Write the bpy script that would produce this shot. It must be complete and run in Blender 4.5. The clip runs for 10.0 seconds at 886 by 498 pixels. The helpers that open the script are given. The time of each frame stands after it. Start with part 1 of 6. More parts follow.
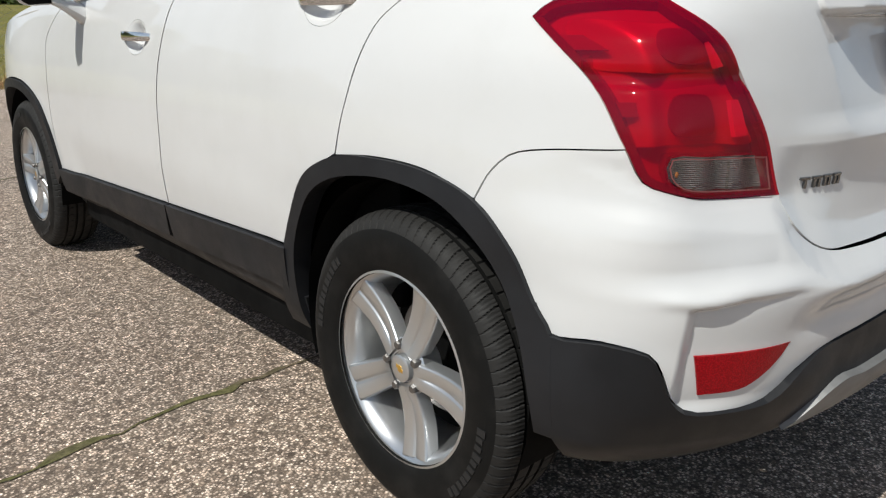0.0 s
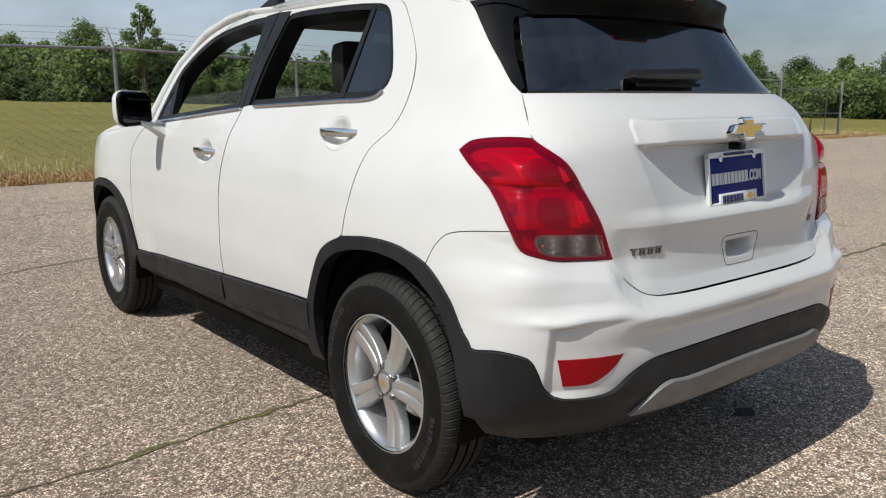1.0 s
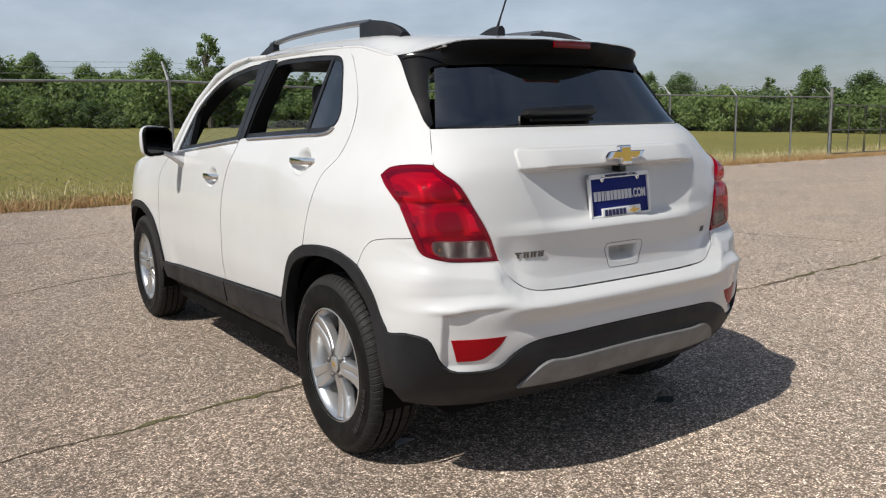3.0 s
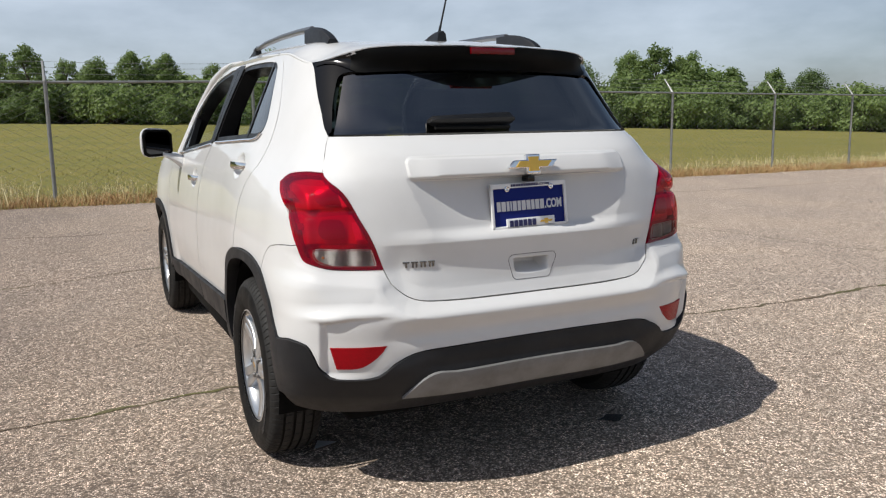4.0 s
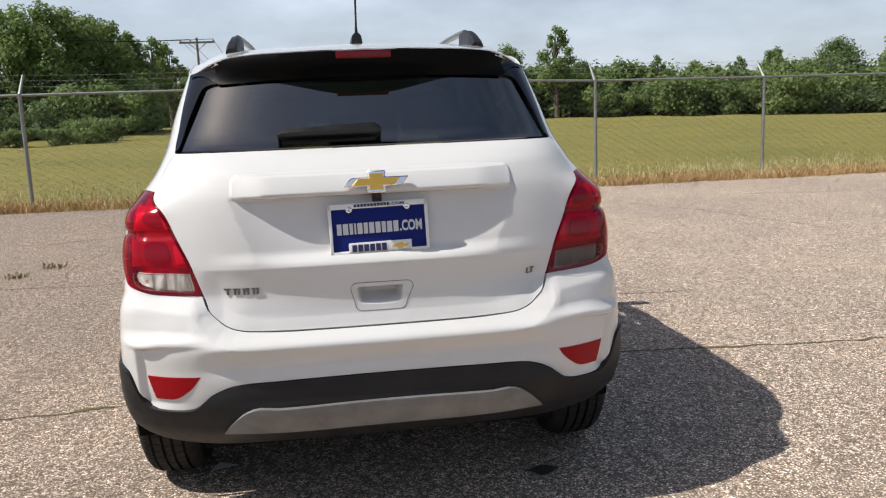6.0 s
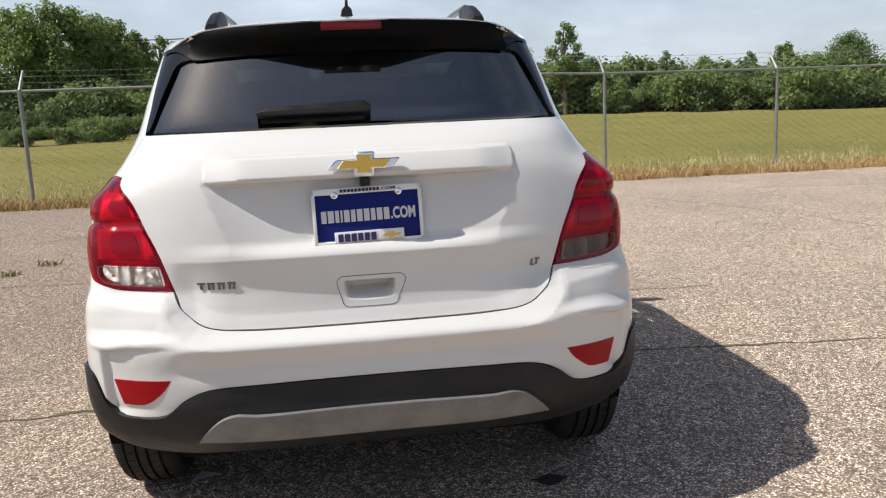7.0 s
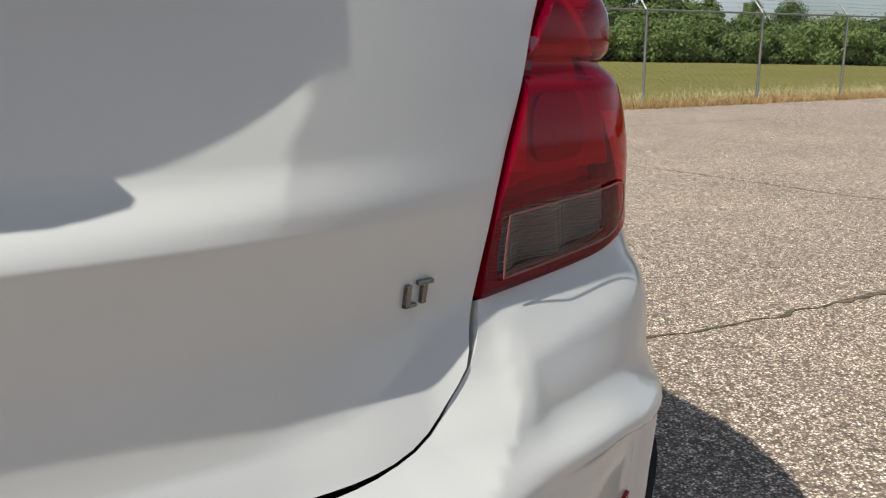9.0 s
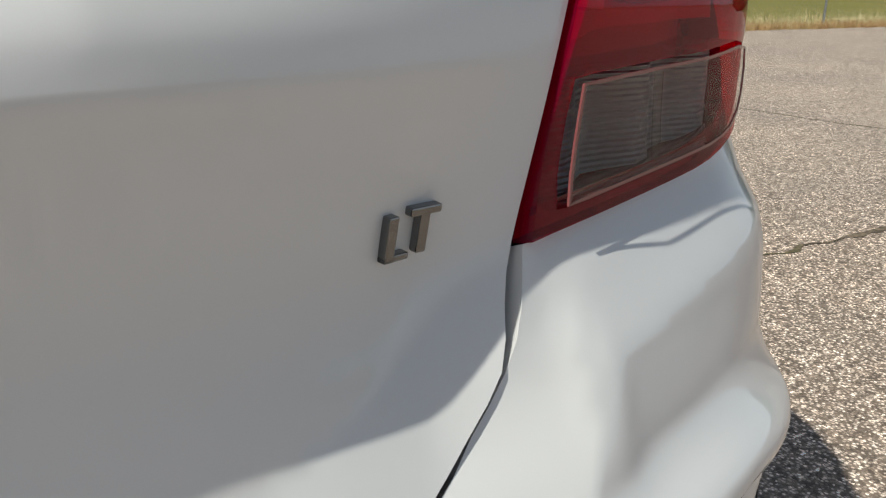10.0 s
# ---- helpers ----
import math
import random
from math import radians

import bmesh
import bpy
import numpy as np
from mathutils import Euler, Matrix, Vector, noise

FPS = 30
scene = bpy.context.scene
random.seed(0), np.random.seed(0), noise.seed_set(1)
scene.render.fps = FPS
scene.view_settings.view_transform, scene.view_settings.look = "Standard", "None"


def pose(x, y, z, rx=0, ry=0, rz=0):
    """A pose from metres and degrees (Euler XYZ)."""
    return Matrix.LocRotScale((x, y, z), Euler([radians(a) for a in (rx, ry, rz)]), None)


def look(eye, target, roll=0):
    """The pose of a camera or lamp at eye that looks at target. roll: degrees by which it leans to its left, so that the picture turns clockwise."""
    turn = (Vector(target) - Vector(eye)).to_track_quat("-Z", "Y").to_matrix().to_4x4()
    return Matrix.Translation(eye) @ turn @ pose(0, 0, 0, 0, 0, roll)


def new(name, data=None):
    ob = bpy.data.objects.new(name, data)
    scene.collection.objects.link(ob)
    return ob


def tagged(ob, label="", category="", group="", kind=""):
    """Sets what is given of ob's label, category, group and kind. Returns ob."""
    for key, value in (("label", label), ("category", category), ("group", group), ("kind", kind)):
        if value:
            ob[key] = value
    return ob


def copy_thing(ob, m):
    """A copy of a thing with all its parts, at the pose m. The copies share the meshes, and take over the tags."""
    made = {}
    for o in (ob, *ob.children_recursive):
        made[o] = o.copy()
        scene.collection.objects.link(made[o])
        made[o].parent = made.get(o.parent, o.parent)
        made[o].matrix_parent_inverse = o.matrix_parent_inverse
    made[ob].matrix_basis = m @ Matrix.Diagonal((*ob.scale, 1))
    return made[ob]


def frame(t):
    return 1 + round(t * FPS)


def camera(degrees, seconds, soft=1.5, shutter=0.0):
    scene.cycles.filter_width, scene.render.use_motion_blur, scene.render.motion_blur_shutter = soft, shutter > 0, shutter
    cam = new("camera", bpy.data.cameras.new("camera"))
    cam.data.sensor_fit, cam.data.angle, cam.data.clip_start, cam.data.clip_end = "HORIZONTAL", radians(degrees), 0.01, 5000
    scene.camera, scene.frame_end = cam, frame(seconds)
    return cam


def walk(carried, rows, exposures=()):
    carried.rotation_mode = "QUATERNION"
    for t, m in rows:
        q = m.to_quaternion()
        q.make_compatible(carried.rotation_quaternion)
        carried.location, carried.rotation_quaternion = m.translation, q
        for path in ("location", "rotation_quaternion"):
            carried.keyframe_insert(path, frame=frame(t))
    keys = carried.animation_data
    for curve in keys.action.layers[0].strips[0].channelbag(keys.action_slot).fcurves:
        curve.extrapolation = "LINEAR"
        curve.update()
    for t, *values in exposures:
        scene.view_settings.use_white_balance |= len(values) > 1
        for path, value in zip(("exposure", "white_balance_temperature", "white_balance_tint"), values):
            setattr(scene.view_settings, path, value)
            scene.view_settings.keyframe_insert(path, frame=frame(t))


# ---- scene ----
cam = camera(58.9, 10.0, 1.2)
PATH = [
    (0, (-1.799, -1.224, 1.084), (-0.538, 0.216, 0.503), 0.2),
    (0.5, (-1.986, -1.598, 1.148), (-0.746, -0.092, 0.705), 0.2),
    (1, (-2.153, -1.935, 1.202), (-0.927, -0.398, 0.835), -0.3),
    (1.5, (-2.349, -2.215, 1.219), (-1.123, -0.67, 0.886), -0.4),
    (2, (-2.394, -2.315, 1.24), (-1.177, -0.76, 0.921), -0.7),
    (3.5, (-1.828, -2.831, 1.243), (-0.825, -1.129, 0.929), -1.1),
    (4, (-1.463, -2.991, 1.262), (-0.606, -1.211, 0.948), -0.9),
    (4.5, (-1.054, -3.071, 1.277), (-0.371, -1.215, 0.961), -1.02),
    (5, (-0.663, -3.129, 1.300), (-0.167, -1.215, 0.988), -1.09),
    (5.5, (-0.297, -3.100, 1.303), (0.032, -1.151, 0.991), -1.58),
    (7, (-0.069, -2.858, 1.228), (0.183, -0.900, 0.907), -2.68),
    (7.5, (-0.082, -2.423, 1.187), (0.317, -0.490, 0.854), -2.37),
    (8, (-0.003, -1.986, 1.102), (0.588, -0.104, 0.750), -2.08),
    (8.5, (0.125, -1.552, 1.038), (0.893, 0.255, 0.653), -1.84),
    (9, (0.227, -1.182, 0.991), (1.126, 0.544, 0.522), -0.89),
    (9.5, (0.327, -0.954, 0.927), (1.316, 0.690, 0.363), -0.03),
    (10, (0.351, -0.905, 0.904), (1.285, 0.742, 0.263), 0.12),
]
walk(cam, [(t, look(eye, target, roll)) for t, eye, target, roll in PATH], [(0, -0.14, 6240, 6), (2.2, -0.13, 6350, 8), (4.0, 0.0, 6350, 9), (5.5, 0.15, 6450, 10), (7.5, 0.27, 6540, 9), (8.5, 0.05, 6530, 7), (9.5, -0.05, 6430, 4), (10, -0.05, 6410, 4)])

# ---- sky, sun ----
SUN = Vector((-0.79, -0.085, 1.0)).normalized()
world = bpy.data.worlds.new("world")
scene.world = world
world.use_nodes = True
wn, wl = world.node_tree.nodes, world.node_tree.links
wn.clear()
sky = wn.new("ShaderNodeTexSky")
sky.sky_type, sky.sun_disc = "NISHITA", False
sky.sun_elevation = math.asin(SUN.z)
sky.sun_rotation = math.atan2(SUN.x, SUN.y)
sky.altitude, sky.air_density, sky.dust_density, sky.ozone_density = 250, 1.0, 2.2, 1.6
haze = wn.new("ShaderNodeMix")
haze.data_type = "RGBA"
haze.inputs[7].default_value = (14.0, 15.3, 17.3, 1)
coord = wn.new("ShaderNodeTexCoord")
stretch = wn.new("ShaderNodeMapping")
stretch.inputs["Scale"].default_value = (1.0, 1.0, 2.6)
cloud = wn.new("ShaderNodeTexNoise")
cloud.inputs["Scale"].default_value, cloud.inputs["Detail"].default_value, cloud.inputs["Roughness"].default_value = 1.7, 7, 0.55
ramp = wn.new("ShaderNodeMapRange")
ramp.inputs["From Min"].default_value, ramp.inputs["From Max"].default_value = 0.36, 0.74
ramp.inputs["To Min"].default_value, ramp.inputs["To Max"].default_value = 0.10, 0.85
# the haze thins out towards the zenith
split = wn.new("ShaderNodeSeparateXYZ")
thin = wn.new("ShaderNodeMapRange")
thin.inputs["From Min"].default_value, thin.inputs["From Max"].default_value = 0.05, 0.42
thin.inputs["To Min"].default_value, thin.inputs["To Max"].default_value = 1.0, 0.20
both = wn.new("ShaderNodeMath")
both.operation = "MULTIPLY"
back = wn.new("ShaderNodeBackground")
back.inputs["Strength"].default_value = 0.067
out = wn.new("ShaderNodeOutputWorld")
wl.new(coord.outputs["Generated"], stretch.inputs["Vector"])
wl.new(stretch.outputs["Vector"], cloud.inputs["Vector"])
wl.new(cloud.outputs["Fac"], ramp.inputs["Value"])
wl.new(coord.outputs["Generated"], split.inputs[0])
wl.new(split.outputs["Z"], thin.inputs["Value"])
wl.new(ramp.outputs["Result"], both.inputs[0])
wl.new(thin.outputs["Result"], both.inputs[1])
wl.new(both.outputs[0], haze.inputs[0])
wl.new(sky.outputs["Color"], haze.inputs[6])
wl.new(haze.outputs[2], back.inputs["Color"])
wl.new(back.outputs["Background"], out.inputs["Surface"])

sun = new("sun", bpy.data.lights.new("sun", "SUN"))
sun.data.energy, sun.data.angle, sun.data.color = 4.6, radians(0.6), (1.0, 0.95, 0.87)
sun.matrix_world = look(SUN * 50, (0, 0, 0))
scene.view_settings.exposure = 0.0

# ---- materials ----
def rgb(c):
    return (c[0], c[1], c[2], 1.0)


class Mat:
    """A node material round one Principled shader."""

    def __init__(self, name, base, rough=0.5, metal=0.0, coat=0.0, ior=1.5):
        self.m = bpy.data.materials.new(name)
        self.m.use_nodes = True
        self.n, self.l = self.m.node_tree.nodes, self.m.node_tree.links
        self.p = self.n["Principled BSDF"]
        self.set("Base Color", rgb(base)), self.set("Roughness", rough), self.set("Metallic", metal)
        self.set("Coat Weight", coat), self.set("Coat Roughness", 0.03), self.set("IOR", ior)
        self.where = self.n.new("ShaderNodeTexCoord").outputs["Object"]
        self.bumped = None

    def set(self, key, value):
        self.p.inputs[key].default_value = value

    def space(self, scale):
        node = self.n.new("ShaderNodeMapping")
        node.inputs["Scale"].default_value = scale
        self.l.new(self.where, node.inputs["Vector"])
        return node.outputs["Vector"]

    def noise(self, scale, detail=4, rough=0.55, where=None, distort=0.0):
        node = self.n.new("ShaderNodeTexNoise")
        node.inputs["Scale"].default_value, node.inputs["Detail"].default_value = scale, detail
        node.inputs["Roughness"].default_value, node.inputs["Distortion"].default_value = rough, distort
        self.l.new(where or self.where, node.inputs["Vector"])
        return node.outputs["Fac"]

    def cells(self, scale, where=None, feature="F1", output="Distance"):
        node = self.n.new("ShaderNodeTexVoronoi")
        node.feature = feature
        node.inputs["Scale"].default_value = scale
        self.l.new(where or self.where, node.inputs["Vector"])
        return node.outputs[output]

    def span(self, value, a, b, lo=0.0, hi=1.0):
        node = self.n.new("ShaderNodeMapRange")
        for key, v in (("From Min", a), ("From Max", b), ("To Min", lo), ("To Max", hi)):
            node.inputs[key].default_value = v
        self.l.new(value, node.inputs["Value"])
        return node.outputs["Result"]

    def mix(self, fac, a, b, kind="MIX"):
        node = self.n.new("ShaderNodeMix")
        node.data_type, node.blend_type = "RGBA", kind
        for slot, v in ((0, fac), (6, a), (7, b)):
            if isinstance(v, (tuple, list)):
                node.inputs[slot].default_value = rgb(v)
            elif isinstance(v, (int, float)):
                node.inputs[slot].default_value = v
            else:
                self.l.new(v, node.inputs[slot])
        return node.outputs[2]

    def ramp(self, value, stops):
        node = self.n.new("ShaderNodeValToRGB")
        while len(node.color_ramp.elements) < len(stops):
            node.color_ramp.elements.new(0.5)
        for e, (at, c) in zip(node.color_ramp.elements, stops):
            e.position, e.color = at, rgb(c)
        self.l.new(value, node.inputs["Fac"])
        return node.outputs["Color"]

    def rnd(self, kind="ISLAND"):
        if kind == "ISLAND":
            return self.n.new("ShaderNodeNewGeometry").outputs["Random Per Island"]
        return self.n.new("ShaderNodeObjectInfo").outputs["Random"]

    def color(self, socket):
        self.l.new(socket, self.p.inputs["Base Color"])
        return self

    def rough(self, socket):
        self.l.new(socket, self.p.inputs["Roughness"])
        return self

    def bump(self, height, distance=0.001, strength=1.0):
        node = self.n.new("ShaderNodeBump")
        node.inputs["Strength"].default_value, node.inputs["Distance"].default_value = strength, distance
        self.l.new(height, node.inputs["Height"])
        if self.bumped:
            self.l.new(self.bumped, node.inputs["Normal"])
        self.bumped = node.outputs["Normal"]
        self.l.new(self.bumped, self.p.inputs["Normal"])
        return self


def clear(name, tint, rough=0.02, lines=0.0, body=None, share=0.5, least=0.045):
    """A pane: tinted see-through plus a glossy face that grows towards grazing."""
    m = bpy.data.materials.new(name)
    m.use_nodes = True
    n, l = m.node_tree.nodes, m.node_tree.links
    n.clear()
    see, shine, mixed, o = (n.new(k) for k in ("ShaderNodeBsdfTransparent", "ShaderNodeBsdfGlossy", "ShaderNodeMixShader", "ShaderNodeOutputMaterial"))
    face, power, grow = n.new("ShaderNodeLayerWeight"), n.new("ShaderNodeMath"), n.new("ShaderNodeMath")
    face.inputs["Blend"].default_value = 0.5
    power.operation, grow.operation = "POWER", "MULTIPLY_ADD"
    power.inputs[1].default_value, grow.inputs[1].default_value, grow.inputs[2].default_value = 5.0, 0.90, least
    l.new(face.outputs["Facing"], power.inputs[0])
    l.new(power.outputs[0], grow.inputs[0])
    see.inputs["Color"].default_value = rgb(tint)
    shine.inputs["Roughness"].default_value = rough
    if lines:
        tc, mp, wv, bp = (n.new(k) for k in ("ShaderNodeTexCoord", "ShaderNodeMapping", "ShaderNodeTexNoise", "ShaderNodeBump"))
        mp.inputs["Scale"].default_value = (60, 60, lines)
        wv.inputs["Scale"].default_value, wv.inputs["Detail"].default_value = 1.0, 1
        bp.inputs["Distance"].default_value = 0.002
        l.new(tc.outputs["Object"], mp.inputs["Vector"])
        l.new(mp.outputs["Vector"], wv.inputs["Vector"])
        l.new(wv.outputs["Fac"], bp.inputs["Height"])
        l.new(bp.outputs["Normal"], shine.inputs["Normal"])
    l.new(grow.outputs[0], mixed.inputs[0])
    if body:
        dye, both = n.new("ShaderNodeBsdfDiffuse"), n.new("ShaderNodeMixShader")
        dye.inputs["Color"].default_value, both.inputs[0].default_value = rgb(body), share
        l.new(see.outputs[0], both.inputs[1])
        l.new(dye.outputs[0], both.inputs[2])
        see = both
    l.new(see.outputs[0], mixed.inputs[1])
    l.new(shine.outputs[0], mixed.inputs[2])
    l.new(mixed.outputs[0], o.inputs["Surface"])
    return m


def paint_white():
    k = Mat("white_paint", (0.72, 0.72, 0.71), 0.5, 0, 1.0)
    k.set("Specular IOR Level", 0.15)
    dust = k.span(k.noise(3.1, 6, 0.6), 0.45, 0.8)
    k.color(k.mix(dust, (0.645, 0.643, 0.638), (0.605, 0.600, 0.588)))
    k.rough(k.span(k.noise(7.0, 5), 0.3, 0.7, 0.45, 0.60))
    k.bump(k.noise(420, 2), 0.00006, 0.25)
    return k.m


def plastic_black(name="black_plastic", base=(0.0085, 0.009, 0.0108), rough=0.5):
    k = Mat(name, base, rough)
    k.color(k.mix(k.span(k.noise(5, 6, 0.62), 0.4, 0.75), base, tuple(1.6 * v + 0.003 for v in base)))
    k.rough(k.span(k.noise(11, 4), 0.3, 0.7, rough - 0.08, rough + 0.1))
    k.bump(k.noise(900, 2), 0.0003, 0.5)
    k.set("Specular IOR Level", 0.35)
    return k.m


def rubber():
    k = Mat("tyre_rubber", (0.022, 0.022, 0.023), 0.62)
    dirt = k.span(k.noise(9, 7, 0.66), 0.5, 0.78)
    k.color(k.mix(dirt, (0.006, 0.006, 0.0058), (0.017, 0.016, 0.015)))
    k.rough(k.span(k.noise(14, 5), 0.3, 0.7, 0.5, 0.72))
    k.set("Specular IOR Level", 0.16)
    k.bump(k.noise(300, 3), 0.0004, 0.6)
    return k.m


def asphalt():
    k = Mat("worn_asphalt", (0.2, 0.19, 0.17), 0.9)
    ground = k.space((1, 1, 1))
    stone = k.cells(140, ground, output="Color")
    split = k.n.new("ShaderNodeSeparateColor")
    k.l.new(stone, split.inputs[0])
    grit = k.ramp(split.outputs[0], [(0.0, (0.085, 0.065, 0.051)), (0.34, (0.25, 0.203, 0.168)), (0.58, (0.48, 0.406, 0.348)), (0.80, (0.72, 0.628, 0.553)), (1.0, (0.95, 0.87, 0.80))])
    gaps = k.span(k.cells(140, ground), 0.36, 0.62, 0.0, 0.86)
    grit = k.mix(gaps, grit, (0.095, 0.074, 0.058))
    # larger stones here and there, and clumps that still show further off
    pebble = k.n.new("ShaderNodeSeparateColor")
    k.l.new(k.cells(62, ground, output="Color"), pebble.inputs[0])
    grit = k.mix(1.0, grit, k.ramp(pebble.outputs[1], [(0.0, (0.52, 0.50, 0.48)), (0.35, (0.90, 0.89, 0.87)), (0.70, (1.08, 1.08, 1.07)), (1.0, (1.55, 1.53, 1.50))]), "MULTIPLY")
    fine = k.noise(260, 3, 0.7, ground)
    grit = k.mix(k.span(fine, 0.35, 0.7, 0.0, 0.14), grit, (0.42, 0.358, 0.308))
    broad = k.span(k.noise(0.55, 6, 0.6, ground, 0.4), 0.35, 0.68)
    stain = k.span(k.noise(2.3, 7, 0.66, ground), 0.5, 0.72, 0.0, 0.35)
    tone = k.mix(broad, (1.15, 1.10, 1.06), (1.42, 1.335, 1.23))
    grit = k.mix(1.0, grit, tone, "MULTIPLY")
    grit = k.mix(stain, grit, (0.20, 0.17, 0.135))
    # the lane beside the car is darker, with a ragged border
    xyz = k.n.new("ShaderNodeSeparateXYZ")
    k.l.new(k.where, xyz.inputs[0])
    ragged = k.n.new("ShaderNodeMath")
    ragged.operation = "MULTIPLY_ADD"
    ragged.inputs[1].default_value = 2.4
    k.l.new(k.noise(0.8, 6, 0.62, ground), ragged.inputs[0])
    k.l.new(xyz.outputs["X"], ragged.inputs[2])
    lane = k.span(ragged.outputs[0], 1.7, -0.6)
    grit = k.mix(lane, grit, k.mix(1.0, grit, (0.68, 0.665, 0.66), "MULTIPLY"))
    k.color(grit)
    k.bump(k.cells(140, ground), 0.006, -0.9)
    k.bump(fine, 0.0015, 0.5)
    return k.m


def soil():
    k = Mat("field_grass_soil", (0.15, 0.15, 0.05), 0.95)
    a = k.noise(0.22, 5, 0.6)
    b = k.noise(1.9, 6, 0.7)
    c = k.noise(23, 4, 0.7)
    col = k.mix(k.span(a, 0.35, 0.65), (0.165, 0.155, 0.024), (0.240, 0.200, 0.040))
    col = k.mix(k.span(b, 0.4, 0.7, 0, 0.6), col, (0.125, 0.140, 0.024))
    col = k.mix(k.span(c, 0.45, 0.7, 0, 0.5), col, (0.26, 0.215, 0.085))
    k.color(col)
    k.bump(c, 0.05, 0.8)
    return k.m


def leafy(name, dark, light):
    k = Mat(name, dark, 0.62)
    col = k.mix(k.rnd(), dark, light)
    tree = k.rnd("OBJECT")
    col = k.mix(k.span(tree, 0, 1, 0, 0.45), col, tuple(1.3 * v for v in light))
    k.color(col)
    thin, mixed = k.n.new("ShaderNodeBsdfTranslucent"), k.n.new("ShaderNodeMixShader")
    mixed.inputs[0].default_value = 0.5
    k.l.new(col, thin.inputs["Color"])
    k.l.new(k.p.outputs[0], mixed.inputs[1])
    k.l.new(thin.outputs[0], mixed.inputs[2])
    k.l.new(mixed.outputs[0], k.n["Material Output"].inputs["Surface"])
    return k.m


WHITE = paint_white()
BLACK = plastic_black()
TRIM = plastic_black("satin_black_trim", (0.008, 0.008, 0.0085), 0.4)
GLOSS = Mat("gloss_black", (0.003, 0.003, 0.0034), 0.09)
GLOSS.set("Specular IOR Level", 0.4)
GLOSS = GLOSS.m
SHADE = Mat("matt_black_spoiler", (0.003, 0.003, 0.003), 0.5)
SHADE.set("Specular IOR Level", 0.08)
SHADE = SHADE.m
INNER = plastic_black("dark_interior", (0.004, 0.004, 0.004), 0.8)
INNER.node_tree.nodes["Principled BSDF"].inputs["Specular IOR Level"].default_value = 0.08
LEATHER = plastic_black("black_leather", (0.014, 0.0135, 0.013), 0.5)
LINER = Mat("grey_headliner", (0.16, 0.155, 0.15), 0.95).m
RUBBER = rubber()
# paler rubber for dust and, painted in, the sunlit look of the tread
TREAD = plastic_black("dusty_lit_tread_rubber", (0.0135, 0.0128, 0.012), 0.7)


def metal(name, base, rough, scale=30, lo=0.0):
    k = Mat(name, base, rough, 1.0)
    k.rough(k.span(k.noise(scale, 5), 0.3, 0.7, max(0.02, rough - 0.06), rough + 0.08))
    if lo:
        k.color(k.mix(k.span(k.noise(6, 6, 0.65), 0.5, 0.75, 0, lo), base, (0.3, 0.29, 0.27)))
    return k.m


CHROME = metal("chrome", (0.86, 0.87, 0.88), 0.06)
BADGE = metal("dark_chrome", (0.20, 0.20, 0.20), 0.2)
ALLOY = Mat("silver_alloy", (0.62, 0.63, 0.64), 0.3, 0.85, 0.6).m
STEEL = metal("dark_steel", (0.25, 0.24, 0.23), 0.45)
k = Mat("galvanised_steel", (0.42, 0.43, 0.43), 0.5, 0.35)
k.color(k.mix(k.span(k.noise(6, 6, 0.65), 0.45, 0.75), (0.27, 0.275, 0.27), (0.17, 0.17, 0.165)))
k.rough(k.span(k.noise(18, 5), 0.3, 0.7, 0.42, 0.62))
GALV = k.m
k = Mat("silver_painted_plastic", (0.2, 0.2, 0.2), 0.5, 0.15)
k.color(k.mix(k.span(k.noise(8, 6, 0.65), 0.42, 0.75), (0.20, 0.20, 0.20), (0.125, 0.122, 0.118)))
k.rough(k.span(k.noise(13, 5), 0.3, 0.7, 0.46, 0.6))
SKID = k.m
GOLD = Mat("gold_plate", (0.72, 0.43, 0.07), 0.3, 0.75, 0.6).m
BLUE = Mat("blue_plate_face", (0.007, 0.016, 0.15), 0.5)
BLUE.set("Specular IOR Level", 0.15)
BLUE = BLUE.m
PLATE = Mat("white_plate_plastic", (0.78, 0.78, 0.78), 0.38, 0, 0.2).m
SILVERTEXT = Mat("pale_grey_print", (0.62, 0.63, 0.65), 0.45).m
NAVY = Mat("navy_print", (0.02, 0.02, 0.09), 0.5).m
RED_LENS = clear("red_lens", (0.74, 0.002, 0.055), rough=0.04, body=(0.44, 0.001, 0.045), share=0.20, least=0.03)
CLEAR_LENS = clear("clear_ribbed_lens", (0.93, 0.92, 0.91), rough=0.06)
TINT = clear("dark_tinted_glass", (0.045, 0.050, 0.054), rough=0.008, least=0.26)
PRIVACY = clear("privacy_glass", (0.34, 0.42, 0.37), rough=0.008)
GLASS = clear("clear_glass", (0.86, 0.9, 0.88), rough=0.008)
HOUSING = Mat("red_lamp_housing", (0.42, 0.02, 0.04), 0.35, 0.0, 0.4).m
GUIDE = Mat("lamp_light_guide", (0.95, 0.35, 0.40), 0.35).m
BEAD = Mat("pale_lens_bead", (0.22, 0.07, 0.07), 0.2, 0, 0.5).m
k = Mat("ribbed_reflector", (0.31, 0.31, 0.31), 0.28, 0.7)
ribs = k.n.new("ShaderNodeTexWave")
ribs.bands_direction = "Z"
ribs.inputs["Scale"].default_value, ribs.inputs["Distortion"].default_value, ribs.inputs["Detail"].default_value = 100, 0.7, 1
k.l.new(k.where, ribs.inputs["Vector"])
k.bump(ribs.outputs["Fac"], 0.003, 0.8)
k.bump(k.noise(55, 2), 0.006, 0.6)
RIBBED = k.m
